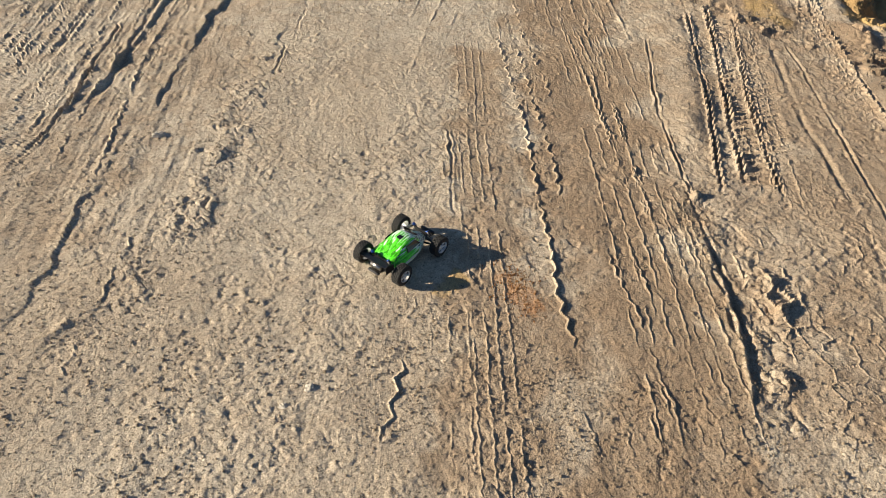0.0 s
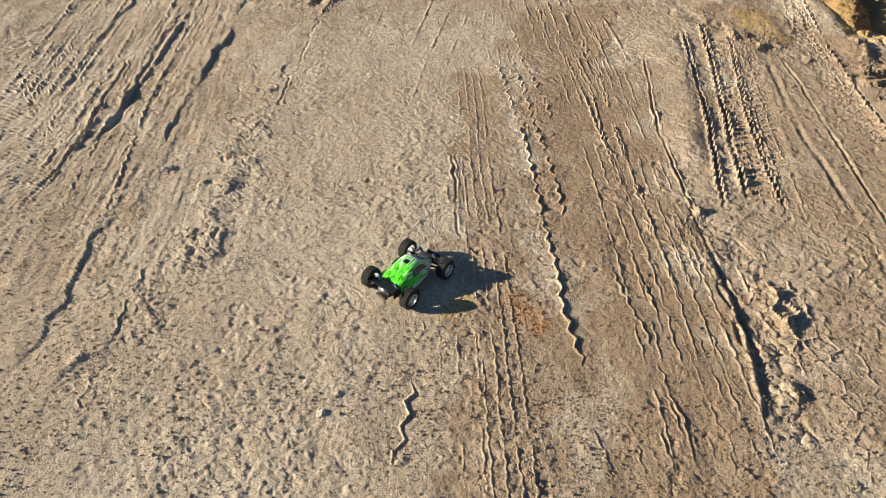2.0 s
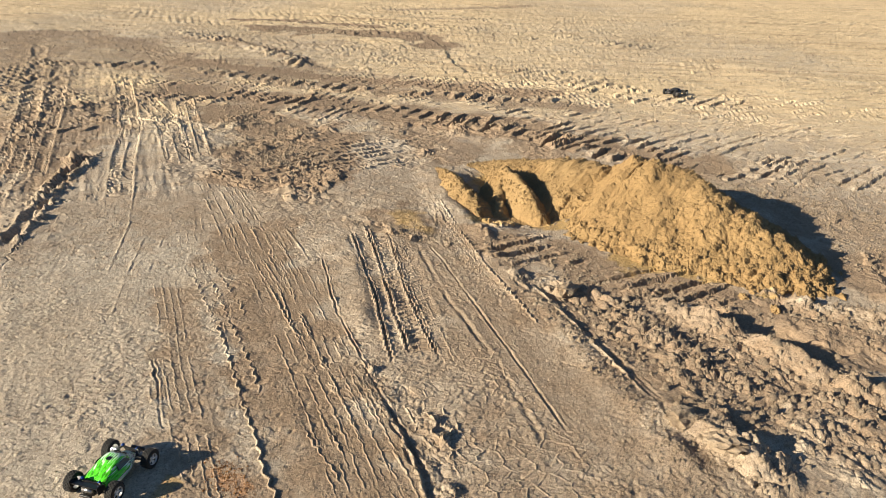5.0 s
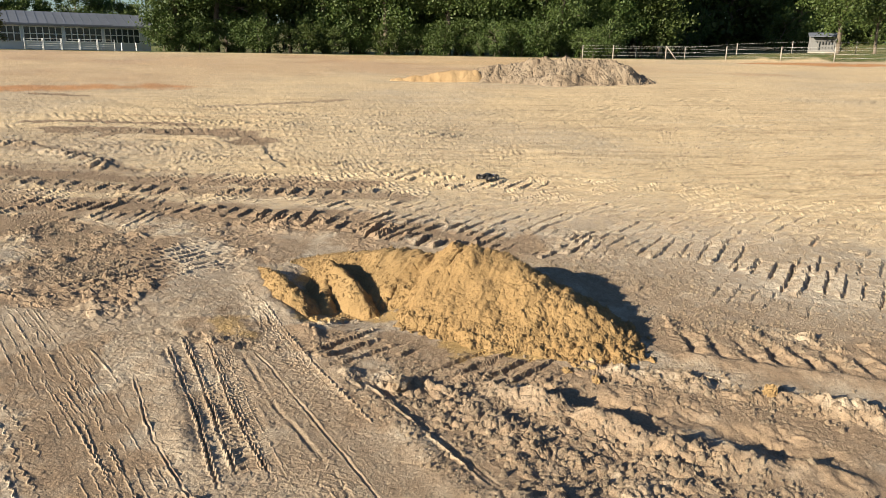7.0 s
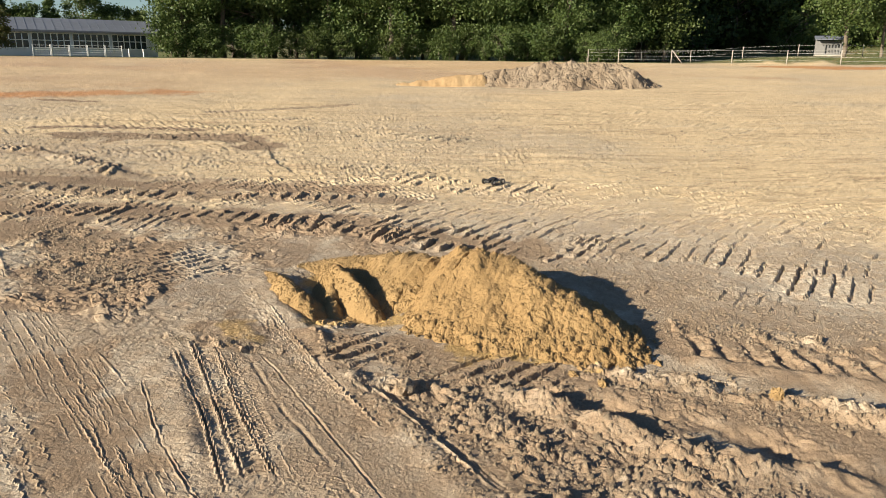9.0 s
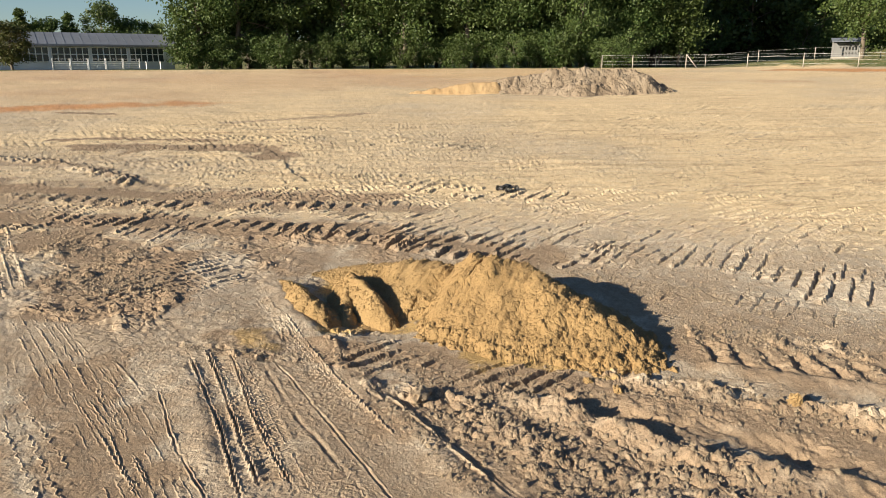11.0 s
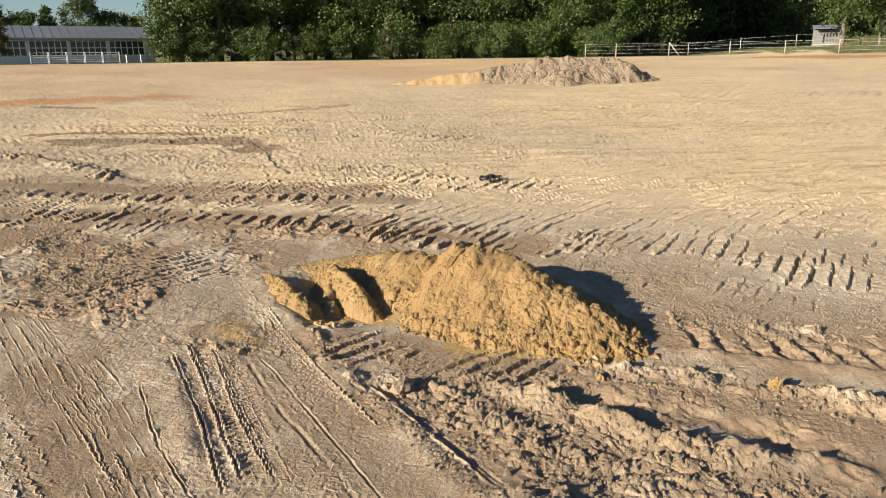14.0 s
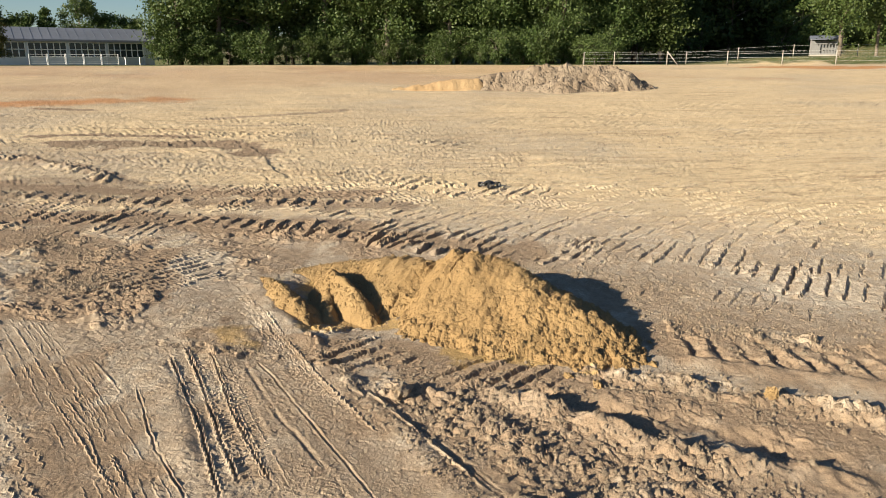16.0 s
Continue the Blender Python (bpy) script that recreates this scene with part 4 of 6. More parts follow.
# ---- heaps ----
def build_heap(name, lo, hi, step, height, material, turn=0.0):
    xs, ys = np.arange(lo[0], hi[0], step), np.arange(lo[1], hi[1], step)
    X, Y = np.meshgrid(xs, ys, indexing="ij")
    x, y = X.ravel(), Y.ravel()
    z = rise(x, y) + height(x, y)
    return ground_mesh(name, x, y, z, lattice(len(xs), len(ys)), {}, material)


def cone_ridge(x, y, ridge, slope, blunt=0.012):
    """Earth at its angle of rest round a ridge of points (x, y, height)."""
    best = np.full_like(x, -9.0)
    for (ax, ay, ah), (bx, by, bh) in zip(ridge, ridge[1:]):
        L2 = (bx - ax) ** 2 + (by - ay) ** 2
        t = np.clip(((x - ax) * (bx - ax) + (y - ay) * (by - ay)) / L2, 0, 1)
        d = np.hypot(x - ax - t * (bx - ax), y - ay - t * (by - ay))
        best = np.maximum(best, ah + t * (bh - ah) - slope * np.sqrt(d * d + blunt) + slope * 0.9 * math.sqrt(blunt))
    return best


def sand_heap_height(x, y):
    """The tipped heap, the low back wall of the dug bowl, the tooth left standing in it and its outer lip."""
    w, v = 0.06 * octaves(x, y, 0.7, 3, 201), 0.03 * octaves(x, y, 0.22, 3, 202)
    main = cone_ridge(x + w, y - w, [(6.14, -0.46, 0.54), (5.94, -0.72, 0.70), (5.84, -1.05, 0.71), (5.74, -1.45, 0.65), (5.55, -1.85, 0.55), (5.24, -2.32, 0.37), (4.92, -2.76, 0.11)], 0.70, 0.04)
    main = np.maximum(main, cone_ridge(x + w, y - w, [(5.74, -1.45, 0.58), (5.72, -1.95, 0.42), (5.60, -2.50, 0.20), (5.40, -2.98, 0.02)], 0.70, 0.04))
    scarp = (-0.36 - y + 0.22 * (x - 5.6) + 0.8 * v) * 1.25
    main = np.minimum(main, scarp)
    back = cone_ridge(x + v, y + w, [(6.62, 1.45, 0.06), (6.76, 0.85, 0.18), (6.68, 0.25, 0.30), (6.42, -0.20, 0.42)], 0.62, 0.02)
    tooth = cone_ridge(x + v, y + v, [(6.45, 1.05, 0.12), (6.08, 0.78, 0.29), (5.86, 0.55, 0.29), (5.58, 0.22, 0.20), (5.32, -0.06, 0.05)], 1.35, 0.002)
    spur = cone_ridge(x - v, y + v, [(6.06, 0.80, 0.26), (5.70, 0.66, 0.13), (5.32, 0.44, 0.02)], 1.3, 0.001)
    lip = cone_ridge(x + v, y - v, [(6.15, 1.86, 0.04), (5.86, 1.52, 0.14), (5.52, 1.14, 0.20), (5.20, 0.80, 0.17), (4.86, 0.45, 0.03)], 0.95, 0.001)
    bowl = 0.02 - 0.36 * np.exp(-np.hypot((x - 5.72) / 1.1, (y - 0.45) / 1.0) ** 6)
    floor = np.where(np.hypot((x - 5.72) / 0.95, (y - 0.45) / 0.9) < 1, -0.07 + 0.02 * w, bowl - 0.3)
    h = np.maximum.reduce([main, back, tooth, spur, lip, floor])
    up = smooth(h, -0.02, 0.22)
    right = smooth(-y, 1.2, 2.3)
    runs = 0.022 * octaves(x * 0.30, y + 0.25 * x, 0.13, 3, 203, 0.55) * up
    slabs = (0.012 + 0.018 * smooth(-y, -0.2, 0.4)) * octaves(x, y, 0.28, 3, 208, 0.55) * up
    crack = -0.07 * np.exp(-((y + 0.92 + 0.35 * (x - 5.6) + 0.05 * octaves(x, y, 0.12, 2, 204)) / 0.014) ** 2) * smooth(main, 0.50, 0.60) * smooth(x, 5.40, 5.50)
    lumpy = crumble(x, y, 0.12, 205) - 0.35
    foot = 0.070 * lumpy * (1 - smooth(h, 0.03, 0.25)) * smooth(h, -0.12, -0.02) * smooth(-y, -0.2, 0.3)
    skin = 0.016 * (crumble(x, y, 0.07, 206) - 0.35) * smooth(octaves(x, y, 0.5, 2, 210) + 0.5 * right, -0.5, 0.5)
    stony = (0.032 * (crumble(x, y, 0.13, 207) - 0.35) + 0.010 * (lumps(x, y, 0.06, 209) - 0.5)) * right
    return h + runs + slabs + crack + foot + skin + stony - 0.05


sand_heap = tagged(build_heap("sand_heap", (4.2, -3.5), (7.5, 2.1), 0.0125, sand_heap_height, SAND),
                   "heap of damp yellow sand with a crumbling face on the ground", "sand heap")


def spoil_height(x, y):
    w = 0.5 * octaves(x, y, 2.2, 3, 301)
    h = cone_ridge(x + w, y + w, [(38.6, 9.0, 0.2), (38.8, 7.4, 0.85), (39.2, 4.8, 1.25), (39.6, 2.4, 1.45), (40.0, 0.0, 1.40), (40.4, -1.6, 0.55)], 0.62)
    return h + 0.10 * octaves(x, y, 0.6, 4, 303) + 0.16 * crumble(x, y, 0.6, 304) - 0.2


spoil_heap = tagged(build_heap("spoil_heap", (35.5, -5.5), (44.0, 13.5), 0.06, spoil_height, SPOIL),
                    "long grey heap of excavated stony soil on the field", "soil heap")


def cut_height(x, y):
    h = cone_ridge(x, y, [(36.6, 11.6, 0.25), (37.0, 10.2, 0.42), (37.6, 8.4, 0.72), (38.0, 7.2, 0.80)], 1.1)
    return h + 0.06 * octaves(x, y, 0.5, 3, 311) - 0.1


tagged(build_heap("sand_heap", (35.3, 6.2), (39.5, 12.6), 0.06, cut_height, CUT), "low cut of yellow sand at the end of the grey heap", "sand heap")


# ---- helpers for things ----
def part(name, bm, material, parent=None, label="", flat=False):
    me = bpy.data.meshes.new(name)
    bm.to_mesh(me)
    bm.free()
    for p in me.polygons:
        p.use_smooth = not flat
    for m in material if isinstance(material, (list, tuple)) else [material]:
        me.materials.append(m)
    ob = new(name, me)
    if parent:
        ob.parent = parent
    return tagged(ob, label)


def empty(name, m, label, category, group="", kind=""):
    ob = new(name)
    ob.empty_display_size = 0.1
    ob.matrix_basis = m
    return tagged(ob, label, category, group, kind)


def box(bm, c, s, m=None, bevel=0.0):
    """A box of size s round c, with bevelled edges."""
    t = Matrix.Translation(c) @ Matrix.Diagonal((*s, 1))
    v = bmesh.ops.create_cube(bm, size=1.0, matrix=(m or Matrix()) @ t)["verts"]
    if bevel:
        edges = list({e for q in v for e in q.link_edges})
        bmesh.ops.bevel(bm, geom=edges, offset=bevel, segments=2, affect="EDGES", profile=0.6)
    return bm


def rod(bm, a, b, r, r2=None, sides=10):
    a, b = Vector(a), Vector(b)
    m = Matrix.Translation((a + b) / 2) @ (b - a).to_track_quat("Z", "Y").to_matrix().to_4x4()
    bmesh.ops.create_cone(bm, cap_ends=True, segments=sides, radius1=r, radius2=r if r2 is None else r2, depth=(b - a).length, matrix=m)
    return bm


def lathe(bm, profile, sides=28, m=None):
    """Turn (radius, along) round the local y axis."""
    rings = []
    for r, a in profile:
        ring = []
        for k in range(sides):
            w = 2 * math.pi * k / sides
            p = Vector((r * math.cos(w), a, r * math.sin(w)))
            ring.append(bm.verts.new((m @ p) if m else p))
        rings.append(ring)
    for p, q in zip(rings, rings[1:]):
        for k in range(sides):
            bm.faces.new((p[k], p[(k + 1) % sides], q[(k + 1) % sides], q[k]))
    return bm


def loft(bm, rings, cap=True):
    vs = [[bm.verts.new(p) for p in ring] for ring in rings]
    n = len(rings[0])
    for p, q in zip(vs, vs[1:]):
        for k in range(n):
            bm.faces.new((p[k], p[(k + 1) % n], q[(k + 1) % n], q[k]))
    if cap:
        bm.faces.new(list(reversed(vs[0])))
        bm.faces.new(vs[-1])
    bmesh.ops.recalc_face_normals(bm, faces=bm.faces)
    return bm


# ---- model cars ----
RUBBER = surface("dusty rubber", (0.022, 0.021, 0.020), 0.5, 0.85, 0, 120, 0.3, 0.001)
PLASTIC = surface("black plastic", (0.014, 0.014, 0.015), 0.3, 0.42, 0, 60, 0.1, 0.0005)
CHROME = surface("satin chrome", (0.74, 0.74, 0.75), 0.1, 0.3, 0.45, 60, 0.0)
STEEL = surface("steel", (0.35, 0.35, 0.36), 0.2, 0.35, 1.0, 80, 0.0)
BLUE = surface("blue anodised cap", (0.03, 0.10, 0.40), 0.1, 0.35, 0.6, 60, 0.0)
SMOKE = surface("black window film", (0.012, 0.014, 0.016), 0.1, 0.15, 0, 30, 0.0)
SILVER = surface("silver print", (0.55, 0.58, 0.58), 0.2, 0.3, 0, 60, 0.0)


def painted(name, main, second):
    """Glossy printed shell: a main colour with light flame streaks that run backwards from the nose."""
    m, nt, b = shader(name)
    co = nt.nodes.new("ShaderNodeTexCoord").outputs["Object"]
    sep = nt.nodes.new("ShaderNodeSeparateXYZ")
    nt.links.new(co, sep.inputs[0])
    flame = speckle(nt, 34.0, 2.0, 0.5, co, (0.10, 2.6, 2.2))
    k = nt.nodes.new("ShaderNodeMath")
    k.operation = "ADD"
    nt.links.new(ramp(nt, sep.outputs[0], -0.12, 0.15, -0.13, 0.30), k.inputs[0])
    nt.links.new(flame, k.inputs[1])
    tone = blend(nt, ramp(nt, speckle(nt, 34.0, 2.0, 0.5, co, (0.07, 3.0, 2.4)), 0.50, 0.55), main, [c * 0.40 for c in main])
    tone = blend(nt, ramp(nt, k.outputs[0], 0.56, 0.60), tone, second)
    tone = blend(nt, ramp(nt, k.outputs[0], 0.74, 0.77), tone, (0.02, 0.03, 0.03))
    tone = blend(nt, ramp(nt, k.outputs[0], 0.80, 0.82), tone, (0.55, 0.62, 0.66))
    dust = speckle(nt, 70.0, 5.0)
    tone = blend(nt, ramp(nt, dust, 0.5, 0.8, 0, 0.3), tone, (0.34, 0.27, 0.19))
    nt.links.new(tone, b.inputs["Base Color"])
    nt.links.new(ramp(nt, dust, 0.4, 0.75, 0.16, 0.5), b.inputs["Roughness"])
    return m


GREEN = painted("green printed shell", (0.085, 0.66, 0.018), (0.62, 0.78, 0.62))
CHARCOAL = painted("charcoal printed shell", (0.02, 0.021, 0.021), (0.06, 0.065, 0.065))


def build_wheel(car, x, y, side, radius, width):
    hub = new("wheel")
    hub.empty_display_size = 0.03
    hub.parent, hub.location = car, (x, y, radius)
    h = width / 2
    bm = bmesh.new()
    lathe(bm, [(radius * 0.60, -h), (radius * 0.80, -h * 1.02), (radius * 0.93, -h * 0.85), (radius * 0.955, -h * 0.4), (radius * 0.955, h * 0.4),
               (radius * 0.93, h * 0.85), (radius * 0.80, h * 1.02), (radius * 0.60, h)], 32)
    for k in range(20):
        for row in (-0.66, -0.22, 0.22, 0.66):
            w = 2 * math.pi * (k + (0.5 if row in (-0.22, 0.66) else 0)) / 20
            m = Matrix.Rotation(-w, 4, "Y")
            box(bm, (radius * 0.965, h * row, 0), (radius * 0.10, h * 0.34, radius * 0.17), m)
    part("tyre", bm, RUBBER, hub, "dusty black rubber tyre with block tread", True)
    bm = bmesh.new()
    lathe(bm, [(radius * 0.61, -h * 0.95), (radius * 0.64, h * side * 0.98), (radius * 0.56, h * side * 1.0), (radius * 0.54, h * side * 0.55)], 32)
    for k in range(5):
        m = Matrix.Rotation(2 * math.pi * k / 5 + 0.3, 4, "Y")
        box(bm, (radius * 0.33, h * side * 0.72, 0), (radius * 0.46, h * 0.22, radius * 0.19), m, 0.001)
    lathe(bm, [(0.001, h * side * 0.95), (radius * 0.12, h * side * 0.95), (radius * 0.17, h * side * 0.7), (radius * 0.17, h * side * 0.3)], 16)
    part("rim", bm, CHROME, hub, "silver five-spoke rim", True)
    return hub


def build_buggy(m, label, shell, window):
    car = empty("model_car", m, label, "model car", "radio-controlled cars")
    bm = bmesh.new()
    loft(bm, [[(x, w, z), (x, -w, z), (x, -w, z + 0.008), (x, w, z + 0.008)] for x, w, z in
              ((-0.185, 0.030, 0.034), (-0.14, 0.042, 0.030), (-0.06, 0.060, 0.028), (0.07, 0.058, 0.028), (0.13, 0.032, 0.031), (0.195, 0.022, 0.044))])
    part("chassis", bm, PLASTIC, car, "black plastic chassis tray", True)
    for x, w, z0, z1 in ((-0.130, 0.050, 0.036, 0.072), (0.125, 0.042, 0.036, 0.066)):
        part("gearbox", box(bmesh.new(), (x, 0, (z0 + z1) / 2), (0.052, w, z1 - z0), None, 0.005), PLASTIC, car)
    # shell: nose, hood, cabin and a long engine cover that flares out towards the rear wheels
    bm = bmesh.new()
    rings = []
    for x, w, top, roof, low in ((-0.132, 0.074, 0.080, 0.056, 0.058), (-0.120, 0.092, 0.090, 0.062, 0.052), (-0.090, 0.097, 0.105, 0.060, 0.044), (-0.050, 0.092, 0.121, 0.055, 0.040),
                                 (-0.010, 0.088, 0.133, 0.052, 0.038), (0.030, 0.084, 0.133, 0.049, 0.038), (0.058, 0.077, 0.122, 0.045, 0.040),
                                 (0.090, 0.065, 0.098, 0.040, 0.042), (0.125, 0.046, 0.080, 0.030, 0.046), (0.155, 0.026, 0.064, 0.016, 0.050)):
        mid = low + (top - low) * 0.52
        rings.append([(x, -w, low), (x, -w * 1.02, mid * 0.8 + low * 0.2), (x, -w * 0.86, mid), (x, -roof, top - 0.004), (x, -roof * 0.5, top + 0.003), (x, 0, top),
                      (x, roof * 0.5, top + 0.003), (x, roof, top - 0.004), (x, w * 0.86, mid), (x, w * 1.02, mid * 0.8 + low * 0.2), (x, w, low)])
    loft(bm, rings)
    body = part("body_shell", bm, shell, car)
    mod = body.modifiers.new("round", "BEVEL")
    mod.width, mod.segments, mod.limit_method, mod.angle_limit = 0.004, 2, "ANGLE", radians(25)
    for side in (-1, 1):
        bm = bmesh.new()
        p = [Vector(q) for q in ((0.060, side * 0.0690, 0.093), (-0.034, side * 0.0775, 0.092), (-0.028, side * 0.0610, 0.119), (0.038, side * 0.0575, 0.119))]
        out = Vector((0, side * 0.004, 0.0025))
        loft(bm, [[q - out for q in p], [q + out for q in p]])
        part("side_window", bm, window, body, "black side window", True)
        bm = bmesh.new()
        p = [Vector(q) for q in ((-0.09, side * 0.0985, 0.056), (0.05, side * 0.0815, 0.052), (0.06, side * 0.0785, 0.062), (-0.08, side * 0.0965, 0.066))]
        out = Vector((0, side * 0.0022, 0.0))
        loft(bm, [[q - out for q in p], [q + out for q in p]])
        part("side_stripe", bm, SILVER, body, "silver stripe along the sill", True)
    bm = bmesh.new()
    p = [Vector(q) for q in ((0.055, -0.028, 0.1225), (0.055, 0.028, 0.1225), (0.090, 0.026, 0.098), (0.090, -0.026, 0.098))]
    out = Vector((0.0025, 0, 0.004))
    loft(bm, [[q - out for q in p], [q + out for q in p]])
    part("windscreen", bm, window, body, "black windscreen", True)
    bm = bmesh.new()
    box(bm, (-0.005, 0.0, 0.1325), (0.026, 0.030, 0.006), None, 0.002)
    part("roof_hatch", bm, window, body, "black roof hatch", True)
    # wing on two stays
    wing = part("rear_wing", loft(bmesh.new(), [[(x, y, z + c * 0.5), (x, y, z + c * 0.5 + 0.004)] + [(x2, y, z2 + c * 0.5 + 0.004), (x2, y, z2 + c * 0.5)]
                for y, c in ((-0.085, 0.0), (-0.03, 0.004), (0.03, 0.004), (0.085, 0.0)) for x, z, x2, z2 in ((-0.158, 0.088, -0.200, 0.098),)]), PLASTIC, car, "black rear wing", True)
    for side in (-1, 1):
        bm = bmesh.new()
        loft(bm, [[(-0.150, y, 0.070), (-0.202, y, 0.068), (-0.208, y, 0.114), (-0.186, y, 0.119), (-0.150, y, 0.102)] for y in (side * 0.085, side * 0.089)])
        part("end_plate", bm, PLASTIC, wing, "", True)
        bm = rod(bmesh.new(), (-0.150, side * 0.022, 0.060), (-0.190, side * 0.026, 0.094), 0.004)
        part("wing_stay", bm, PLASTIC, car)
    for x, w, z, name in ((-0.150, 0.060, 0.108, "rear_shock_tower"), (0.148, 0.052, 0.100, "front_shock_tower")):
        bm = bmesh.new()
        loft(bm, [[(xx, -w, z), (xx, -w * 0.4, z - 0.012), (xx, w * 0.4, z - 0.012), (xx, w, z), (xx, w * 0.8, z - 0.018), (xx, 0.020, 0.045), (xx, -0.020, 0.045), (xx, -w * 0.8, z - 0.018)]
                  for xx in (x - 0.003, x + 0.003)])
        part(name, bm, PLASTIC, car, "", True)
        for side in (-1, 1):
            top, low = Vector((x, side * w * 0.9, z - 0.004)), Vector((x, side * 0.095, 0.048))
            bm = rod(bmesh.new(), top, top.lerp(low, 0.55), 0.0075, None, 12)
            shock = part("shock_absorber", bm, PLASTIC, car)
            bm = rod(bmesh.new(), top + (top - low) * 0.08, top, 0.0085, None, 12)
            part("shock_cap", bm, BLUE, shock, "blue cap")
            bm = bmesh.new()
            for k in range(7):
                q = top.lerp(low, 0.42 + 0.07 * k)
                rod(bm, q, q + (low - top).normalized() * 0.0032, 0.0085, None, 12)
            rod(bm, top.lerp(low, 0.5), low, 0.003, None, 8)
            part("shock_spring", bm, STEEL, shock, "bare steel spring")
            bm = bmesh.new()
            ax = -0.14 if x < 0 else 0.14
            for o in (-0.022, 0.022):
                rod(bm, (ax + o, side * 0.030, 0.040), (ax, side * 0.108, 0.044), 0.0055, 0.0045, 8)
            rod(bm, (ax, side * 0.025, 0.052), (ax, side * 0.118, 0.052), 0.003, None, 8)
            part("suspension_arm", bm, PLASTIC, car)
    part("front_bumper", box(bmesh.new(), (0.203, 0, 0.046), (0.016, 0.085, 0.020), None, 0.005), PLASTIC, car)
    part("rear_bumper", box(bmesh.new(), (-0.200, 0, 0.040), (0.016, 0.070, 0.012), None, 0.004), PLASTIC, car)
    bm = rod(bmesh.new(), (-0.178, 0.030, 0.062), (-0.178, -0.030, 0.062), 0.016, None, 18)
    part("motor", bm, STEEL, car, "bare steel motor can")
    bm = rod(bmesh.new(), (0.07, -0.045, 0.09), (0.05, -0.052, 0.155), 0.0012, None, 6)
    part("antenna", bm, PLASTIC, car)
    for x in (-0.14, 0.14):
        for side in (-1, 1):
            build_wheel(car, x, side * 0.130, side, 0.054, 0.048)
    return car


def rest(x, y, turn, lift=0.0, tip=0.0, roll=0.0):
    """A pose on the ground."""
    return pose(x, y, float(height_at(x, y)[0]) + lift, roll, tip, turn)


build_buggy(rest(0.112, 0.170, 14.5, 0.004), "bright green toy buggy with black rear wing and knobbly tyres", GREEN, SMOKE)
build_buggy(rest(12.62, 0.36, -28, 0.006), "charcoal black toy buggy standing on pale ground", CHARCOAL, SMOKE)

# ---- stones ----
PEBBLE = surface("pale stone", (0.52, 0.46, 0.38), 0.25, 0.85, 0, 60, 0.4, 0.003)

def stone(bm, c, s, rng, cuts=1):
    """An angular stone or clod of that half size, sunk a little."""
    m = Matrix.Translation(c) @ Euler((rng.uniform(-0.4, 0.4), rng.uniform(-0.4, 0.4), rng.uniform(0, 6.3))).to_matrix().to_4x4() @ Matrix.Diagonal((*s, 1))
    vs = bmesh.ops.create_icosphere(bm, subdivisions=cuts, radius=1.0, matrix=m)["verts"]
    for v in vs:
        v.co += (v.co - Vector(c)) * rng.uniform(-0.28, 0.22)
    return bm


def scatter(name, label, spots, material, seed):
    """Many small crumbs as one mesh: each a squashed, dented octahedron that sits on the ground."""
    rng = np.random.default_rng(seed)
    x, y, z, s = spots
    n = len(x)
    base = np.array([(1, 0, -0.35), (0, 1, -0.35), (-1, 0, -0.35), (0, -1, -0.35), (0.15, 0.1, 0.75)])
    tri = np.array([(0, 1, 4), (1, 2, 4), (2, 3, 4), (3, 0, 4)])
    w = rng.uniform(0, 6.28, n)
    k = base[None] * rng.uniform(0.55, 1.25, (n, 5, 3)) * (s[:, None, None] * rng.uniform(0.7, 1.3, (n, 1, 3)))
    px = k[..., 0] * np.cos(w)[:, None] - k[..., 1] * np.sin(w)[:, None] + x[:, None]
    py = k[..., 0] * np.sin(w)[:, None] + k[..., 1] * np.cos(w)[:, None] + y[:, None]
    pz = k[..., 2] + z[:, None] + 0.15 * s[:, None]
    co = np.stack([px, py, pz], -1).reshape(-1, 3)
    f = (tri[None] + (np.arange(n) * 5)[:, None, None]).reshape(-1, 3)
    me = bpy.data.meshes.new(name)
    me.vertices.add(len(co))
    me.vertices.foreach_set("co", co.astype(np.float32).ravel())
    me.loops.add(len(f) * 3)
    me.loops.foreach_set("vertex_index", f.astype(np.int32).ravel())
    me.polygons.add(len(f))
    me.polygons.foreach_set("loop_start", np.arange(len(f), dtype=np.int32) * 3)
    me.update(calc_edges=True)
    me.materials.append(material)
    return tagged(new(name, me), label, "soil crumbs", kind="stuff")


def strewn(line, reach, n, lo, hi, rng, lift=None):
    """Random places within reach of a line, with sizes between lo and hi, small ones most."""
    p = np.array(line, float)
    seg = np.hypot(*np.diff(p, axis=0).T)
    pick = rng.choice(len(seg), n, p=seg / seg.sum())
    t = rng.uniform(0, 1, n)
    q = p[pick] + (p[pick + 1] - p[pick]) * t[:, None] + rng.normal(0, reach * 0.5, (n, 2))
    s = 0.6 * lo * (hi / lo) ** (rng.uniform(0, 1, n) ** 3.0)
    return q[:, 0], q[:, 1], s


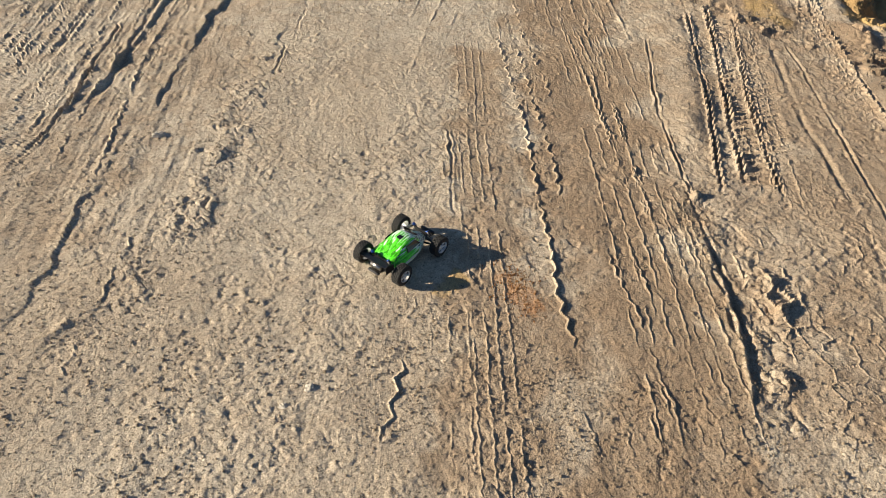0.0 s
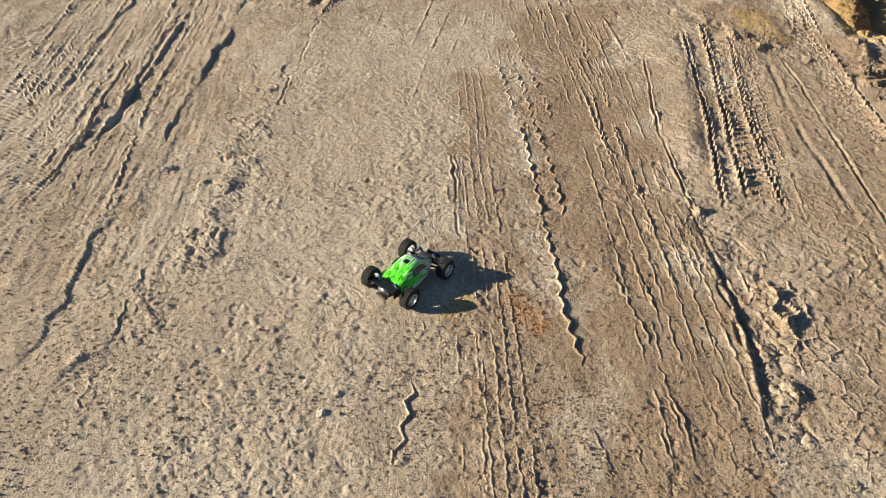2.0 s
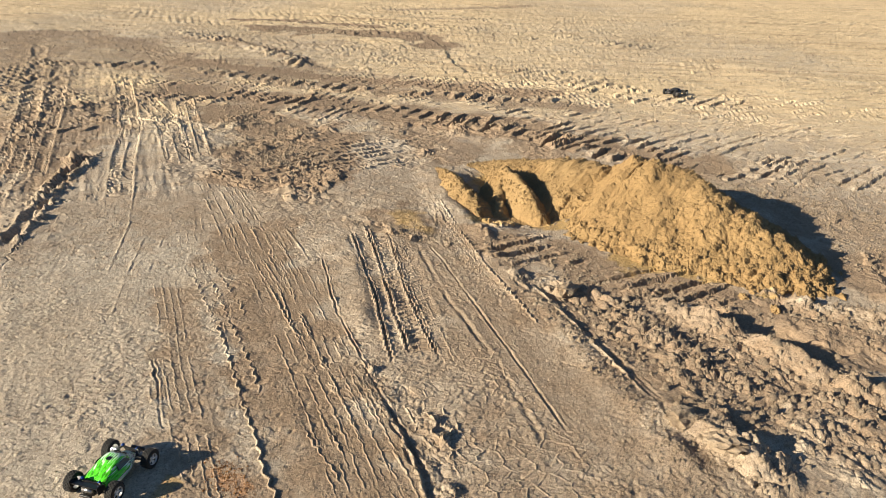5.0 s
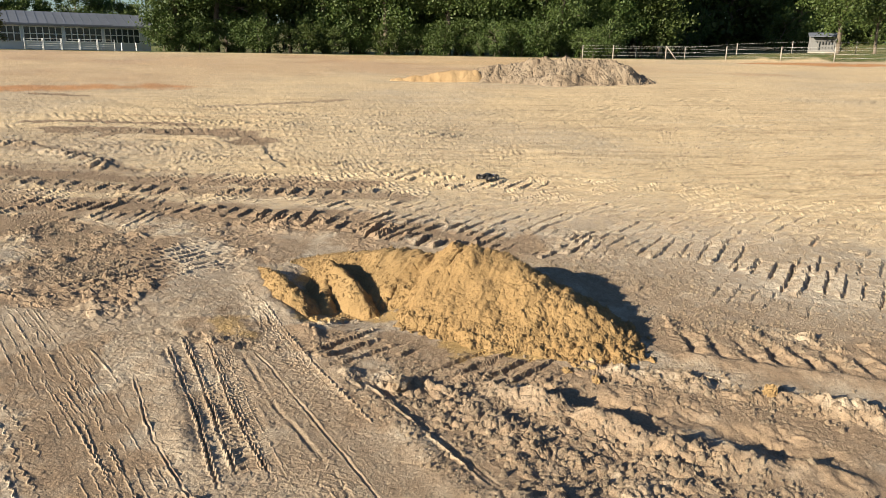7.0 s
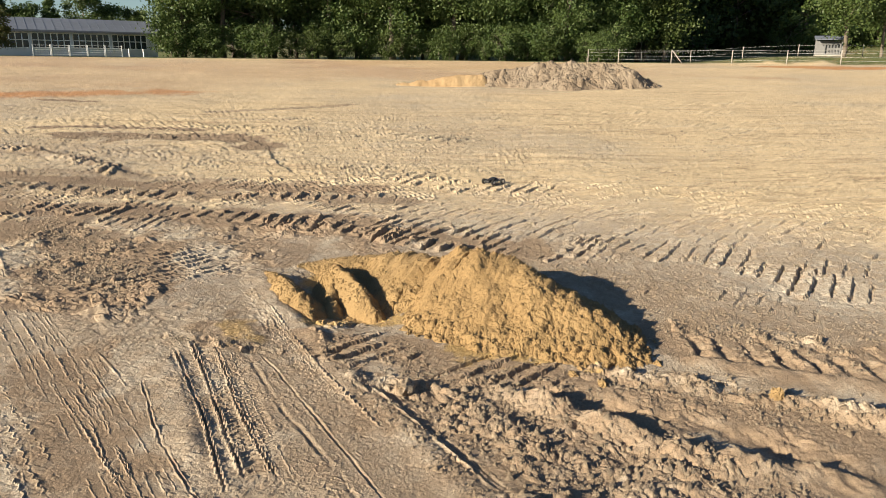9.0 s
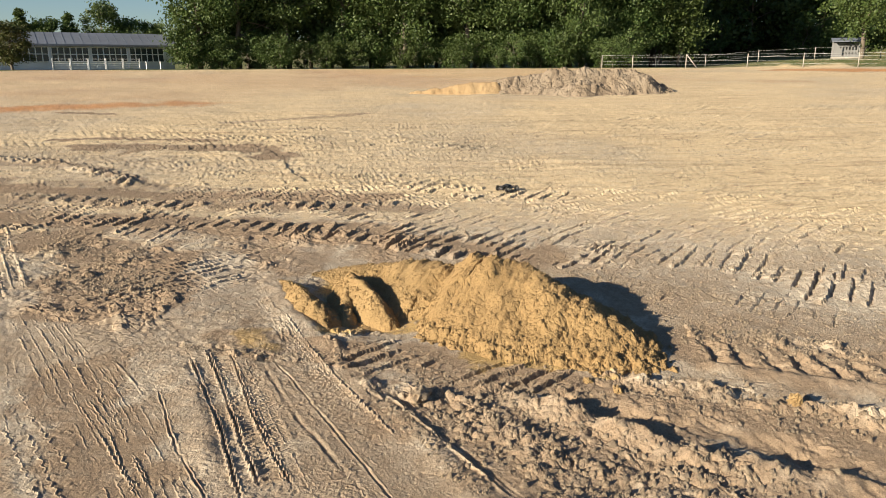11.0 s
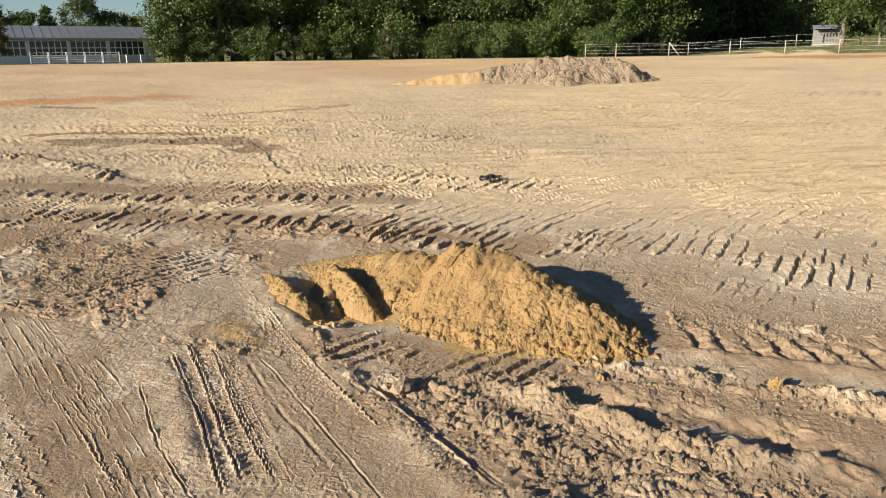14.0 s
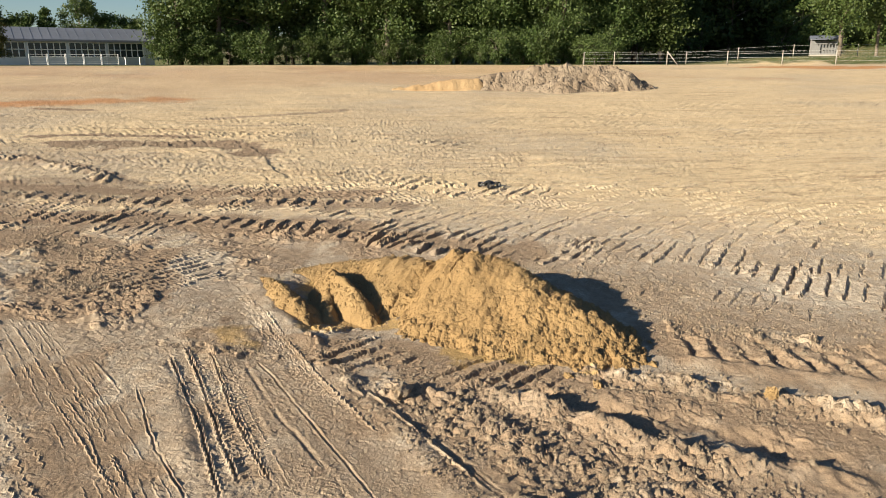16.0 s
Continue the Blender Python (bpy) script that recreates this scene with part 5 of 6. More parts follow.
def build_crumbs():
    rng = np.random.default_rng(5)
    groups = []
    # loose grit all over the near lane, thinning outwards
    n = 66000
    r = 1.7 * (8.0 / 1.7) ** rng.uniform(0, 1, n)
    a = np.radians(rng.uniform(-15, 108, n))
    groups.append((NEST[0] + r * np.sin(a), NEST[1] + r * np.cos(a), 0.0020 * 4.2 ** (rng.uniform(0, 1, n) ** 2.6) * (0.55 + r * 0.17)))
    n = 26000
    r = 1.9 * (6.5 / 1.9) ** rng.uniform(0, 1, n)
    a = np.radians(rng.uniform(-10, 100, n))
    x, y = NEST[0] + r * np.sin(a), NEST[1] + r * np.cos(a)
    k = octaves(x, y, 0.45, 3, 402) > 0.0
    groups.append((x[k], y[k], 0.0035 * 3.6 ** (rng.uniform(0, 1, k.sum()) ** 2.2)))
    # clods lying about on the wide field, in drifts
    n = 42000
    r = 6.5 * (24.0 / 6.5) ** rng.uniform(0, 1, n)
    a = np.radians(rng.uniform(5, 108, n))
    x, y = NEST[0] + r * np.sin(a), NEST[1] + r * np.cos(a)
    k = octaves(x * 0.5, y * 0.9, 0.7, 4, 401, 0.7) > 0.10
    groups.append((x[k], y[k], 0.0011 * r[k] * 3.4 ** (rng.uniform(0, 1, k.sum()) ** 2.6) * 0.62))
    for line, reach, n, lo, hi in (
            ([(1.72, -0.26), (1.12, -1.11), (0.69, -1.60)], 0.12, 900, 0.006, 0.030),
            ([(0.40, 2.57), (-0.75, 0.96), (-1.39, 0.55)], 0.30, 1400, 0.004, 0.018),
            ([(3.55, -1.00), (3.20, -1.75), (2.85, -2.45), (2.60, -3.10)], 0.50, 2200, 0.007, 0.070),
            ([(3.86, -1.63), (3.29, -3.04), (2.80, -4.20)], 0.50, 2200, 0.007, 0.075),
            ([(4.53, -2.57), (4.48, -3.48), (4.25, -4.79)], 0.40, 1800, 0.008, 0.070),
            ([(4.30, 0.08), (3.72, -0.52), (2.85, -1.45), (1.76, -2.61)], 0.12, 1300, 0.006, 0.035),
            ([(4.40, -0.2), (4.10, -1.2), (4.05, -2.4)], 0.40, 1500, 0.008, 0.045),
            ([(5.38, 4.44), (5.36, 3.88), (5.03, 2.99)], 0.60, 3000, 0.008, 0.060),
            ([(3.93, 1.59), (4.02, 0.43)], 0.15, 500, 0.008, 0.035),
            ([(4.10, 6.00), (2.40, 4.60)], 0.25, 600, 0.008, 0.040),
            ([(6.74, 6.90), (8.19, 4.88), (8.54, 2.53), (8.44, -0.88), (8.03, -4.65)], 0.50, 2400, 0.010, 0.050),
            ([(8.65, 9.05), (9.47, 5.49), (10.70, 1.56)], 0.35, 1800, 0.010, 0.050),
            ([(9.0, 1.0), (8.8, -1.5), (8.6, -4.5), (8.3, -8.0)], 0.8, 5000, 0.010, 0.045),
            ([(7.4, 0.6), (7.6, -1.6), (7.2, -3.6)], 0.5, 3000, 0.009, 0.045),
            ([(6.10, -3.05), (5.65, -4.70)], 0.60, 2000, 0.008, 0.065),
            ([(6.7, 6.2), (6.0, 4.2)], 0.5, 1500, 0.012, 0.060),
            ([(7.3, -1.2), (6.9, -3.4), (6.3, -6.0)], 0.7, 2600, 0.010, 0.060),
            ([(14.0, 12.5), (15.6, 9.6)], 0.7, 700, 0.02, 0.09),
            ([(6.6, 1.0), (5.9, 0.4), (5.3, -0.2)], 0.22, 900, 0.008, 0.045),
            ([(2.40, -2.30), (1.90, -3.05)], 0.25, 500, 0.008, 0.050)):
        groups.append(strewn(line, reach, n, lo, hi, rng))
    x, y, s = (np.concatenate(c) for c in zip(*groups))
    away = np.hypot(x - 0.1, y - 0.15) > 0.22
    x, y, s = x[away], y[away], s[away]
    inside = sand_heap_height(x, y) > -0.04
    inside &= (x > 4.2) & (x < 7.5) & (y > -3.5) & (y < 2.1)
    x, y, s = x[~inside], y[~inside], s[~inside]
    scatter("soil_crumbs", "dry crumbs and small clods strewn over the bare soil", (x, y, height_at(x, y), s), CLOD, 6)
    LOAM = earth("red loam crumbs", False, (0.30, 0.15, 0.06), (0.20, 0.10, 0.045))
    x, y, s = strewn([(0.50, -0.22), (0.40, -0.46)], 0.11, 420, 0.006, 0.020, rng)
    scatter("loam_crumbs", "rusty brown crumbs in a small patch beside the green car", (x, y, height_at(x, y), s), LOAM, 9)
    n = 34000
    x, y = rng.uniform(4.25, 7.3, n), rng.uniform(-3.4, 2.0, n)
    h = sand_heap_height(x, y)
    k = (h > -0.03) & (rng.uniform(0, 1, n) < np.where(h < 0.16, 0.9, 0.16) + 0.6 * smooth(-y, 1.3, 2.2))
    x, y, h = x[k], y[k], h[k]
    s = 0.007 * 5.0 ** (rng.uniform(0, 1, len(x)) ** 3.2)
    scatter("sand_crumbs", "crumbs of yellow sand fallen down the heap", (x, y, h + rise(x, y), s), SAND, 7)
    n = 3500
    x, y = rng.uniform(36, 43, n), rng.uniform(-4, 11, n)
    h = spoil_height(x, y)
    k = h > 0
    scatter("spoil_stones", "stones in the grey excavated soil", (x[k], y[k], h[k] + rise(x[k], y[k]), 0.03 * 4.0 ** (rng.uniform(0, 1, k.sum()) ** 2)), SPOIL, 8)


build_crumbs()
rng = random.Random(11)
for x, y, s, mat, label in ((4.41, -4.02, (0.035, 0.055, 0.075), SAND, "upright yellow lump of sandstone on the churned soil"),
                            (4.30, -2.62, (0.045, 0.06, 0.04), SAND, "yellow clod fallen from the sand heap"),
                            (4.42, -2.35, (0.05, 0.045, 0.035), SAND, "yellow clod fallen from the sand heap"),
                            (2.30, -2.35, (0.12, 0.09, 0.05), CLOD, "broken plate of dry crust beside the lane"),
                            (2.12, -2.62, (0.14, 0.10, 0.05), CLOD, "broken plate of dry crust beside the lane"),
                            (3.62, -1.05, (0.13, 0.08, 0.06), CLOD, "broken plate of dry crust beside the lane"),
                            (-0.66, -0.30, (0.024, 0.020, 0.010), PEBBLE, "small pale stone pressed into the lane"),
                            (-0.79, -0.32, (0.020, 0.017, 0.009), PEBBLE, "small pale stone pressed into the lane"),
                            (-0.50, 2.00, (0.045, 0.030, 0.025), PEBBLE, "small pale stone pressed into the lane")):
    bm = stone(bmesh.new(), (0, 0, 0), s, rng, 3)
    ob = part("rock", bm, mat, None, label, True)
    ob.matrix_basis = rest(x, y, rng.uniform(0, 360), s[2] * 0.10)
    tagged(ob, "", "rock")

# ---- plants ----
def foliage(name, a, b):
    m, nt, bs = shader(name)
    info = nt.nodes.new("ShaderNodeObjectInfo")
    geo = nt.nodes.new("ShaderNodeNewGeometry")
    tone = blend(nt, geo.outputs["Random Per Island"], a, b)
    tone = blend(nt, ramp(nt, info.outputs["Random"], 0, 1, 0.0, 0.55), tone, (0.065, 0.080, 0.020))
    nt.links.new(tone, bs.inputs["Base Color"])
    bs.inputs["Roughness"].default_value = 0.55
    bs.inputs["Specular IOR Level"].default_value = 0.3
    thin = nt.nodes.new("ShaderNodeBsdfTranslucent")
    nt.links.new(tone, thin.inputs["Color"])
    mix = nt.nodes.new("ShaderNodeMixShader")
    mix.inputs[0].default_value = 0.22
    nt.links.new(bs.outputs[0], mix.inputs[1])
    nt.links.new(thin.outputs[0], mix.inputs[2])
    nt.links.new(mix.outputs[0], nt.nodes["Material Output"].inputs["Surface"])
    return m


LEAF = foliage("broad leaves", (0.034, 0.070, 0.016), (0.092, 0.130, 0.036))
RUSSET = foliage("russet leaves", (0.085, 0.060, 0.020), (0.060, 0.085, 0.022))
BARK = surface("bark", (0.16, 0.13, 0.10), 0.45, 0.9, 0, 3.0, 0.6, 0.03)


def crown_mesh(name, seed, clumps, leaves, radius, low, high, size, material, shape="round"):
    """Leaves in clumps at the ends of the limbs; uneven outline, gaps between the clumps."""
    r = np.random.default_rng(seed)
    cs, ws = [], []
    while len(cs) < clumps:
        u = r.normal(0, 1, 3)
        u = u / np.linalg.norm(u) * r.uniform(0.55, 1.0)
        h = (u[2] + 1) / 2
        k = {"round": 1.0, "cone": 1.15 - 0.9 * h, "wall": 1.0 if h > 0.15 else 0.8}[shape]
        lump = 0.80 + 0.35 * math.sin(3 * math.atan2(u[1], u[0]) + seed) * math.sin(5 * h + seed)
        cs.append((u[0] * radius * k * lump, u[1] * radius * k * lump, low + h * (high - low)))
        ws.append(radius * r.uniform(0.16, 0.32))
    cs, ws = np.array(cs), np.array(ws)
    c = np.repeat(cs, leaves, 0) + r.normal(0, 1, (clumps * leaves, 3)) * np.repeat(ws, leaves)[:, None] * (0.55, 0.55, 0.42)
    n = len(c)
    q = r.normal(0, 1, (n, 3))
    q[:, 2] = np.abs(q[:, 2]) * 0.8
    q /= np.linalg.norm(q, axis=1)[:, None]
    t = np.cross(q, r.normal(0, 1, (n, 3)))
    t /= np.linalg.norm(t, axis=1)[:, None]
    b = np.cross(q, t)
    s = size * r.uniform(0.6, 1.25, n)[:, None]
    co = np.stack([c - t * s, c - b * s * 0.6 + q * s * 0.15, c + t * s, c + b * s * 0.6 + q * s * 0.15], 1).reshape(-1, 3)
    me = bpy.data.meshes.new(name)
    me.vertices.add(n * 4)
    me.vertices.foreach_set("co", co.astype(np.float32).ravel())
    me.loops.add(n * 4)
    me.loops.foreach_set("vertex_index", np.arange(n * 4, dtype=np.int32))
    me.polygons.add(n)
    me.polygons.foreach_set("loop_start", np.arange(n, dtype=np.int32) * 4)
    me.update(calc_edges=True)
    me.materials.append(material)
    return me, cs


def trunk_bm(seed, top, girth, cs):
    r = random.Random(seed)
    bm = bmesh.new()
    pts = [Vector((0, 0, -0.3))]
    for k in range(1, 6):
        pts.append(Vector((r.uniform(-0.25, 0.25) * k * 0.4, r.uniform(-0.25, 0.25) * k * 0.4, top * k / 5)))
    for k, (a, b) in enumerate(zip(pts, pts[1:])):
        rod(bm, a, b, girth * (1 - 0.15 * k), girth * (1 - 0.15 * (k + 1)), 9)
    for c in [cs[i] for i in range(0, len(cs), max(1, len(cs) // 14))]:
        c = Vector(c)
        z = max(0.25 * top, min(top * 0.95, c.z - 0.4 * math.hypot(c.x, c.y)))
        f = min(4, int(z / top * 5))
        a = pts[f].lerp(pts[f + 1], z / top * 5 - f)
        mid = a.lerp(c, 0.55) + Vector((0, 0, 0.25))
        rod(bm, a, mid, girth * 0.35, girth * 0.20, 6)
        rod(bm, mid, c, girth * 0.20, girth * 0.06, 6)
    return bm


def build_tree(name, seed, label, category, group, clumps, leaves, radius, low, high, size, girth=0.22, leaf=None, shape="round"):
    tree = empty(name, Matrix(), label, category, group)
    me, cs = crown_mesh("crown", seed, clumps, leaves, radius, low, high, size, leaf or LEAF, shape)
    crown = new("crown", me)
    crown.parent = tree
    part("trunk", trunk_bm(seed, low + (high - low) * 0.7, girth, cs), BARK, tree)
    return tree


def plant(kinds, spots, rng):
    """The first of each kind stands at its first spot; the rest are copies."""
    used = set()
    for x, y, k, scale in spots:
        m = pose(x, y, float(rise(np.array([x]), np.array([y]))[0]) - 0.05, 0, 0, rng.uniform(0, 360))
        kind = kinds[k]
        if k in used:
            ob = copy_thing(kind, m)
        else:
            ob = kind
            ob.matrix_basis = m
            used.add(k)
        ob.scale = (scale * rng.uniform(0.9, 1.1), scale * rng.uniform(0.9, 1.1), scale)


def build_woods():
    rng = random.Random(3)
    oak = "broad-leaved tree in dark green leaf at the wood's edge"
    tall = [build_tree("tree", 40 + k, oak, "tree", "trees of the wood", 84, 190, 4.3, 0.8, 14.5, 0.125, 0.24, shape="wall") for k in range(4)]
    bush = [build_tree("bush", 60 + k, "leafy green bush below the trees", "bush", "bushes of the wood", 34, 80, 1.9, 0.0, 3.4, 0.10, 0.05) for k in range(2)]
    back = [build_tree("tree", 70 + k, "tall tree with a bare trunk deep in the wood", "tree", "trees of the wood", 56, 30, 4.6, 1.8, 16.0, 0.34, 0.26) for k in range(2)]
    edge = [(66.4, 48.9), (68.2, 45.6), (70.0, 42.0), (72.8, 37.0), (75.0, 32.0), (77.2, 27.0), (79.0, 22.0), (80.5, 17.0), (82.0, 12.0), (83.4, 7.6), (86.0, 3.4), (91.0, -0.8)]
    spots = []
    for k, (x, y) in enumerate(edge):
        spots.append((x + rng.uniform(0.5, 4.5), y + rng.uniform(-1.5, 1.5), rng.randrange(4), rng.uniform(1.15, 1.4)))
        spots.append((x + 7 + rng.uniform(-1, 1), y + 2 + rng.uniform(-2, 2), rng.randrange(4), rng.uniform(1.2, 1.5)))
    # oversized trees behind the edge, added to shade the wood on the right
    spots += [(90.0, 23.0, 0, 2.1), (93.0, 15.0, 1, 2.2), (96.0, 8.0, 2, 2.1), (100.0, 1.5, 3, 2.0), (104.0, 16.0, 1, 2.2), (107.0, 6.0, 0, 2.2)]
    plant(tall, spots, rng)
    spots = []
    for (ax, ay), (bx, by) in zip(edge[:-2], edge[1:-1]):
        for k in range(4):
            t = (k + rng.random()) / 4
            spots.append((ax + (bx - ax) * t - rng.uniform(-3.0, 1.6), ay + (by - ay) * t - 0.5, rng.randrange(2), rng.uniform(0.45, 1.35)))
    spots.append((78.6, 4.6, 0, 0.9))
    spots += [(65.4, 48.8, 0, 1.2), (67.0, 49.2, 1, 1.5)]
    plant(bush, spots, rng)
    spots = []
    for row in range(3):
        for k in range(11):
            spots.append((124 + 6.5 * row + rng.uniform(-2, 2), 14 - 5.2 * k + rng.uniform(-2, 2), rng.randrange(2), rng.uniform(1.1, 1.4)))
    # mostly unseen rows behind the edge, added to fill gaps and block sun
    for k, (x, y) in enumerate(edge):
        for row in (13, 19):
            spots.append((x + row + rng.uniform(-1, 1), y + 0.3 * row + rng.uniform(-2, 2), rng.randrange(2), rng.uniform(0.9, 1.2)))
    spots += [(92.0, 6.0, 0, 1.2)]
    plant(back, spots, rng)
    low_back = [(123 + rng.uniform(-3, 10), 10 - 3.2 * k + rng.uniform(-1, 1), rng.randrange(2), rng.uniform(1.6, 2.4)) for k in range(20)]
    for x, y, k, s in low_back:
        ob = copy_thing(bush[k], pose(x, y, 2.75, 0, 0, rng.uniform(0, 360)))
        ob.scale = (s, s, s)
    side = build_tree("tree", 91, "spreading tree with a pale trunk beside the wooden hut", "tree", "", 80, 110, 4.6, 2.6, 11.0, 0.15, 0.26)
    plant([side], [(78.6, -18.9, 0, 1.0)], rng)
    plant([build_tree("tree", 97, "slim tree with a pale trunk behind the fence", "tree", "", 56, 90, 3.6, 3.0, 11.0, 0.15, 0.18)], [(79.6, -22.5, 0, 1.0)], rng)
    plant([build_tree("tree", 92, "rounded russet-green tree in front of the long building", "tree", "", 70, 120, 2.1, 0.5, 4.6, 0.10, 0.14, RUSSET)], [(50.9, 57.4, 0, 0.95)], rng)
    far = [build_tree("tree", 94 + k, "tree behind the roof of the long building", "tree", "trees behind the building", 54, 100, r, 2.5, h, 0.20, 0.25, None, s)
           for k, (r, h, s) in enumerate(((2.0, 10.0, "cone"), (4.0, 11.5, "round"), (3.2, 8.6, "round")))]
    plant(far, [(85.2, 93.8, 0, 0.95), (87.7, 91.6, 2, 0.92), (89.9, 89.4, 0, 0.90), (93.2, 86.0, 1, 0.95), (95.8, 83.2, 2, 0.95), (98.0, 80.5, 2, 0.9), (80.0, 98.0, 2, 0.9)], rng)


build_woods()

# ---- building, fences and hut at the field's edge ----
RENDER = surface("pale blue-grey wall paint", (0.52, 0.55, 0.60), 0.12, 0.8, 0, 2.0, 0.1, 0.01)
ROOFING = surface("grey-blue roof sheets", (0.13, 0.145, 0.18), 0.15, 0.6, 0, 1.5, 0.1, 0.01)
WHITE = surface("white paint", (0.72, 0.73, 0.74), 0.15, 0.6, 0, 5.0, 0.1, 0.004)
PANE, pane_tree, pane_b = shader("window glass")
pane_b.inputs["Base Color"].default_value = (0.03, 0.04, 0.05, 1)
pane_b.inputs["Roughness"].default_value = 0.12
TIMBER = surface("weathered timber", (0.34, 0.31, 0.27), 0.3, 0.85, 0, 8.0, 0.3, 0.004)
GREYWOOD = surface("pale grey painted wood", (0.17, 0.17, 0.17), 0.2, 0.8, 0, 6, 0.1)
TAPE = surface("white fence tape", (0.55, 0.55, 0.53), 0.1, 0.7, 0, 10, 0.0)


def build_hall():
    turn = -40.0
    hall = empty("long_building", pose(73.0, 56.6, 2.45, 0, 0, turn), "long low building with pale walls, grey roof, many windows", "building")
    # local x runs back along the front from its end near the wood, the field is on -y
    L = 34.0
    bm = bmesh.new()
    box(bm, (-L / 2, 4.0, 1.47), (L, 8.0, 3.15))
    part("wall", bm, RENDER, hall, "", True)
    bm = bmesh.new()
    loft(bm, [[(x, -0.6, 2.98), (x, 4.0, 4.45), (x, 8.6, 2.98), (x, 8.6, 3.12), (x, 4.0, 4.58), (x, -0.6, 3.12)] for x in (-L - 0.4, 0.4)])
    roof = part("roof", bm, ROOFING, hall, "grey-blue sheet roof", True)
    seam = box(bmesh.new(), (0, 0, 0), (0.035, 4.83, 0.03))
    me = None
    for k in range(38):
        x = -L + 0.2 + k * 0.92
        if me is None:
            ob = part("roof_seam", seam, ROOFING, roof, "", True)
            me = ob.data
        else:
            ob = new("roof_seam", me)
            ob.parent = roof
        ob.matrix_basis = Matrix.Translation((x, 1.70, 3.865)) @ Matrix.Rotation(math.atan2(1.46, 4.6), 4, "X")
    bm = box(bmesh.new(), (-L / 2, -0.60, 2.97), (L + 0.8, 0.10, 0.14))
    part("gutter", bm, ROOFING, hall, "", True)
    for k in range(8):
        x0 = -1.2 - k * 4.1
        bm = bmesh.new()
        for r in (1.18, 2.02, 2.78):
            box(bm, (x0 - 1.9, -0.05, r), (3.8, 0.09, 0.08))
        for c in range(7):
            box(bm, (x0 - c * 3.8 / 6, -0.05, 1.98), (0.10, 0.09, 1.66))
        frame_ob = part("window", bm, WHITE, hall, "white window band with two rows of panes", True)
        for r in (1.60, 2.40):
            for c in range(6):
                bm = box(bmesh.new(), (x0 - (c + 0.5) * 3.8 / 6, -0.02, r), (3.8 / 6 - 0.10, 0.03, 0.76 if r < 2 else 0.68))
                part("pane", bm, PANE, frame_ob, "", True)
        bm = box(bmesh.new(), (x0 + 0.15, -0.06, 1.45), (0.22, 0.12, 3.0))
        part("pilaster", bm, RENDER, hall, "", True)


build_hall()


FENCE_RUN = (60.3, 62.4, 66.4, 56.0)


def build_rail_fence():
    ax, ay, bx, by = FENCE_RUN
    L = math.hypot(bx - ax, by - ay)
    ux, uy = (bx - ax) / L, (by - ay) / L
    turn = math.degrees(math.atan2(uy, ux))
    label = "white horizontal-rail paddock fence before the long building"
    first = None
    for k in range(5):
        m = pose(ax + k * ux * L / 5, ay + k * uy * L / 5, 2.68, 0, 0, turn)
        if first:
            copy_thing(first, m)
            continue
        first = empty("fence_panel", m, label, "fence", "fence panels")
        w = L / 5 - 0.1
        for x in (0.0, w):
            part("post", box(bmesh.new(), (x, 0, 0.62), (0.09, 0.09, 1.30), None, 0.01), WHITE, first)
        for r in range(5):
            part("rail", box(bmesh.new(), (w / 2, 0, 0.25 + 0.24 * r), (w, 0.04, 0.035)), WHITE, first, "", True)
    for s in (1.07, 1.24):
        ob = part("marker_post", box(bmesh.new(), (0, 0, 0.45), (0.10, 0.10, 0.95), None, 0.01), WHITE, None, "short white post at the field's edge")
        ob.matrix_basis = pose(ax + s * L * ux, ay + s * L * uy, 2.70)
        tagged(ob, "", "post")


build_rail_fence()


def base_z(x, y):
    return float(rise(np.array([x]), np.array([y]))[0] + edge_bank(np.array([x]), np.array([y]))[0])


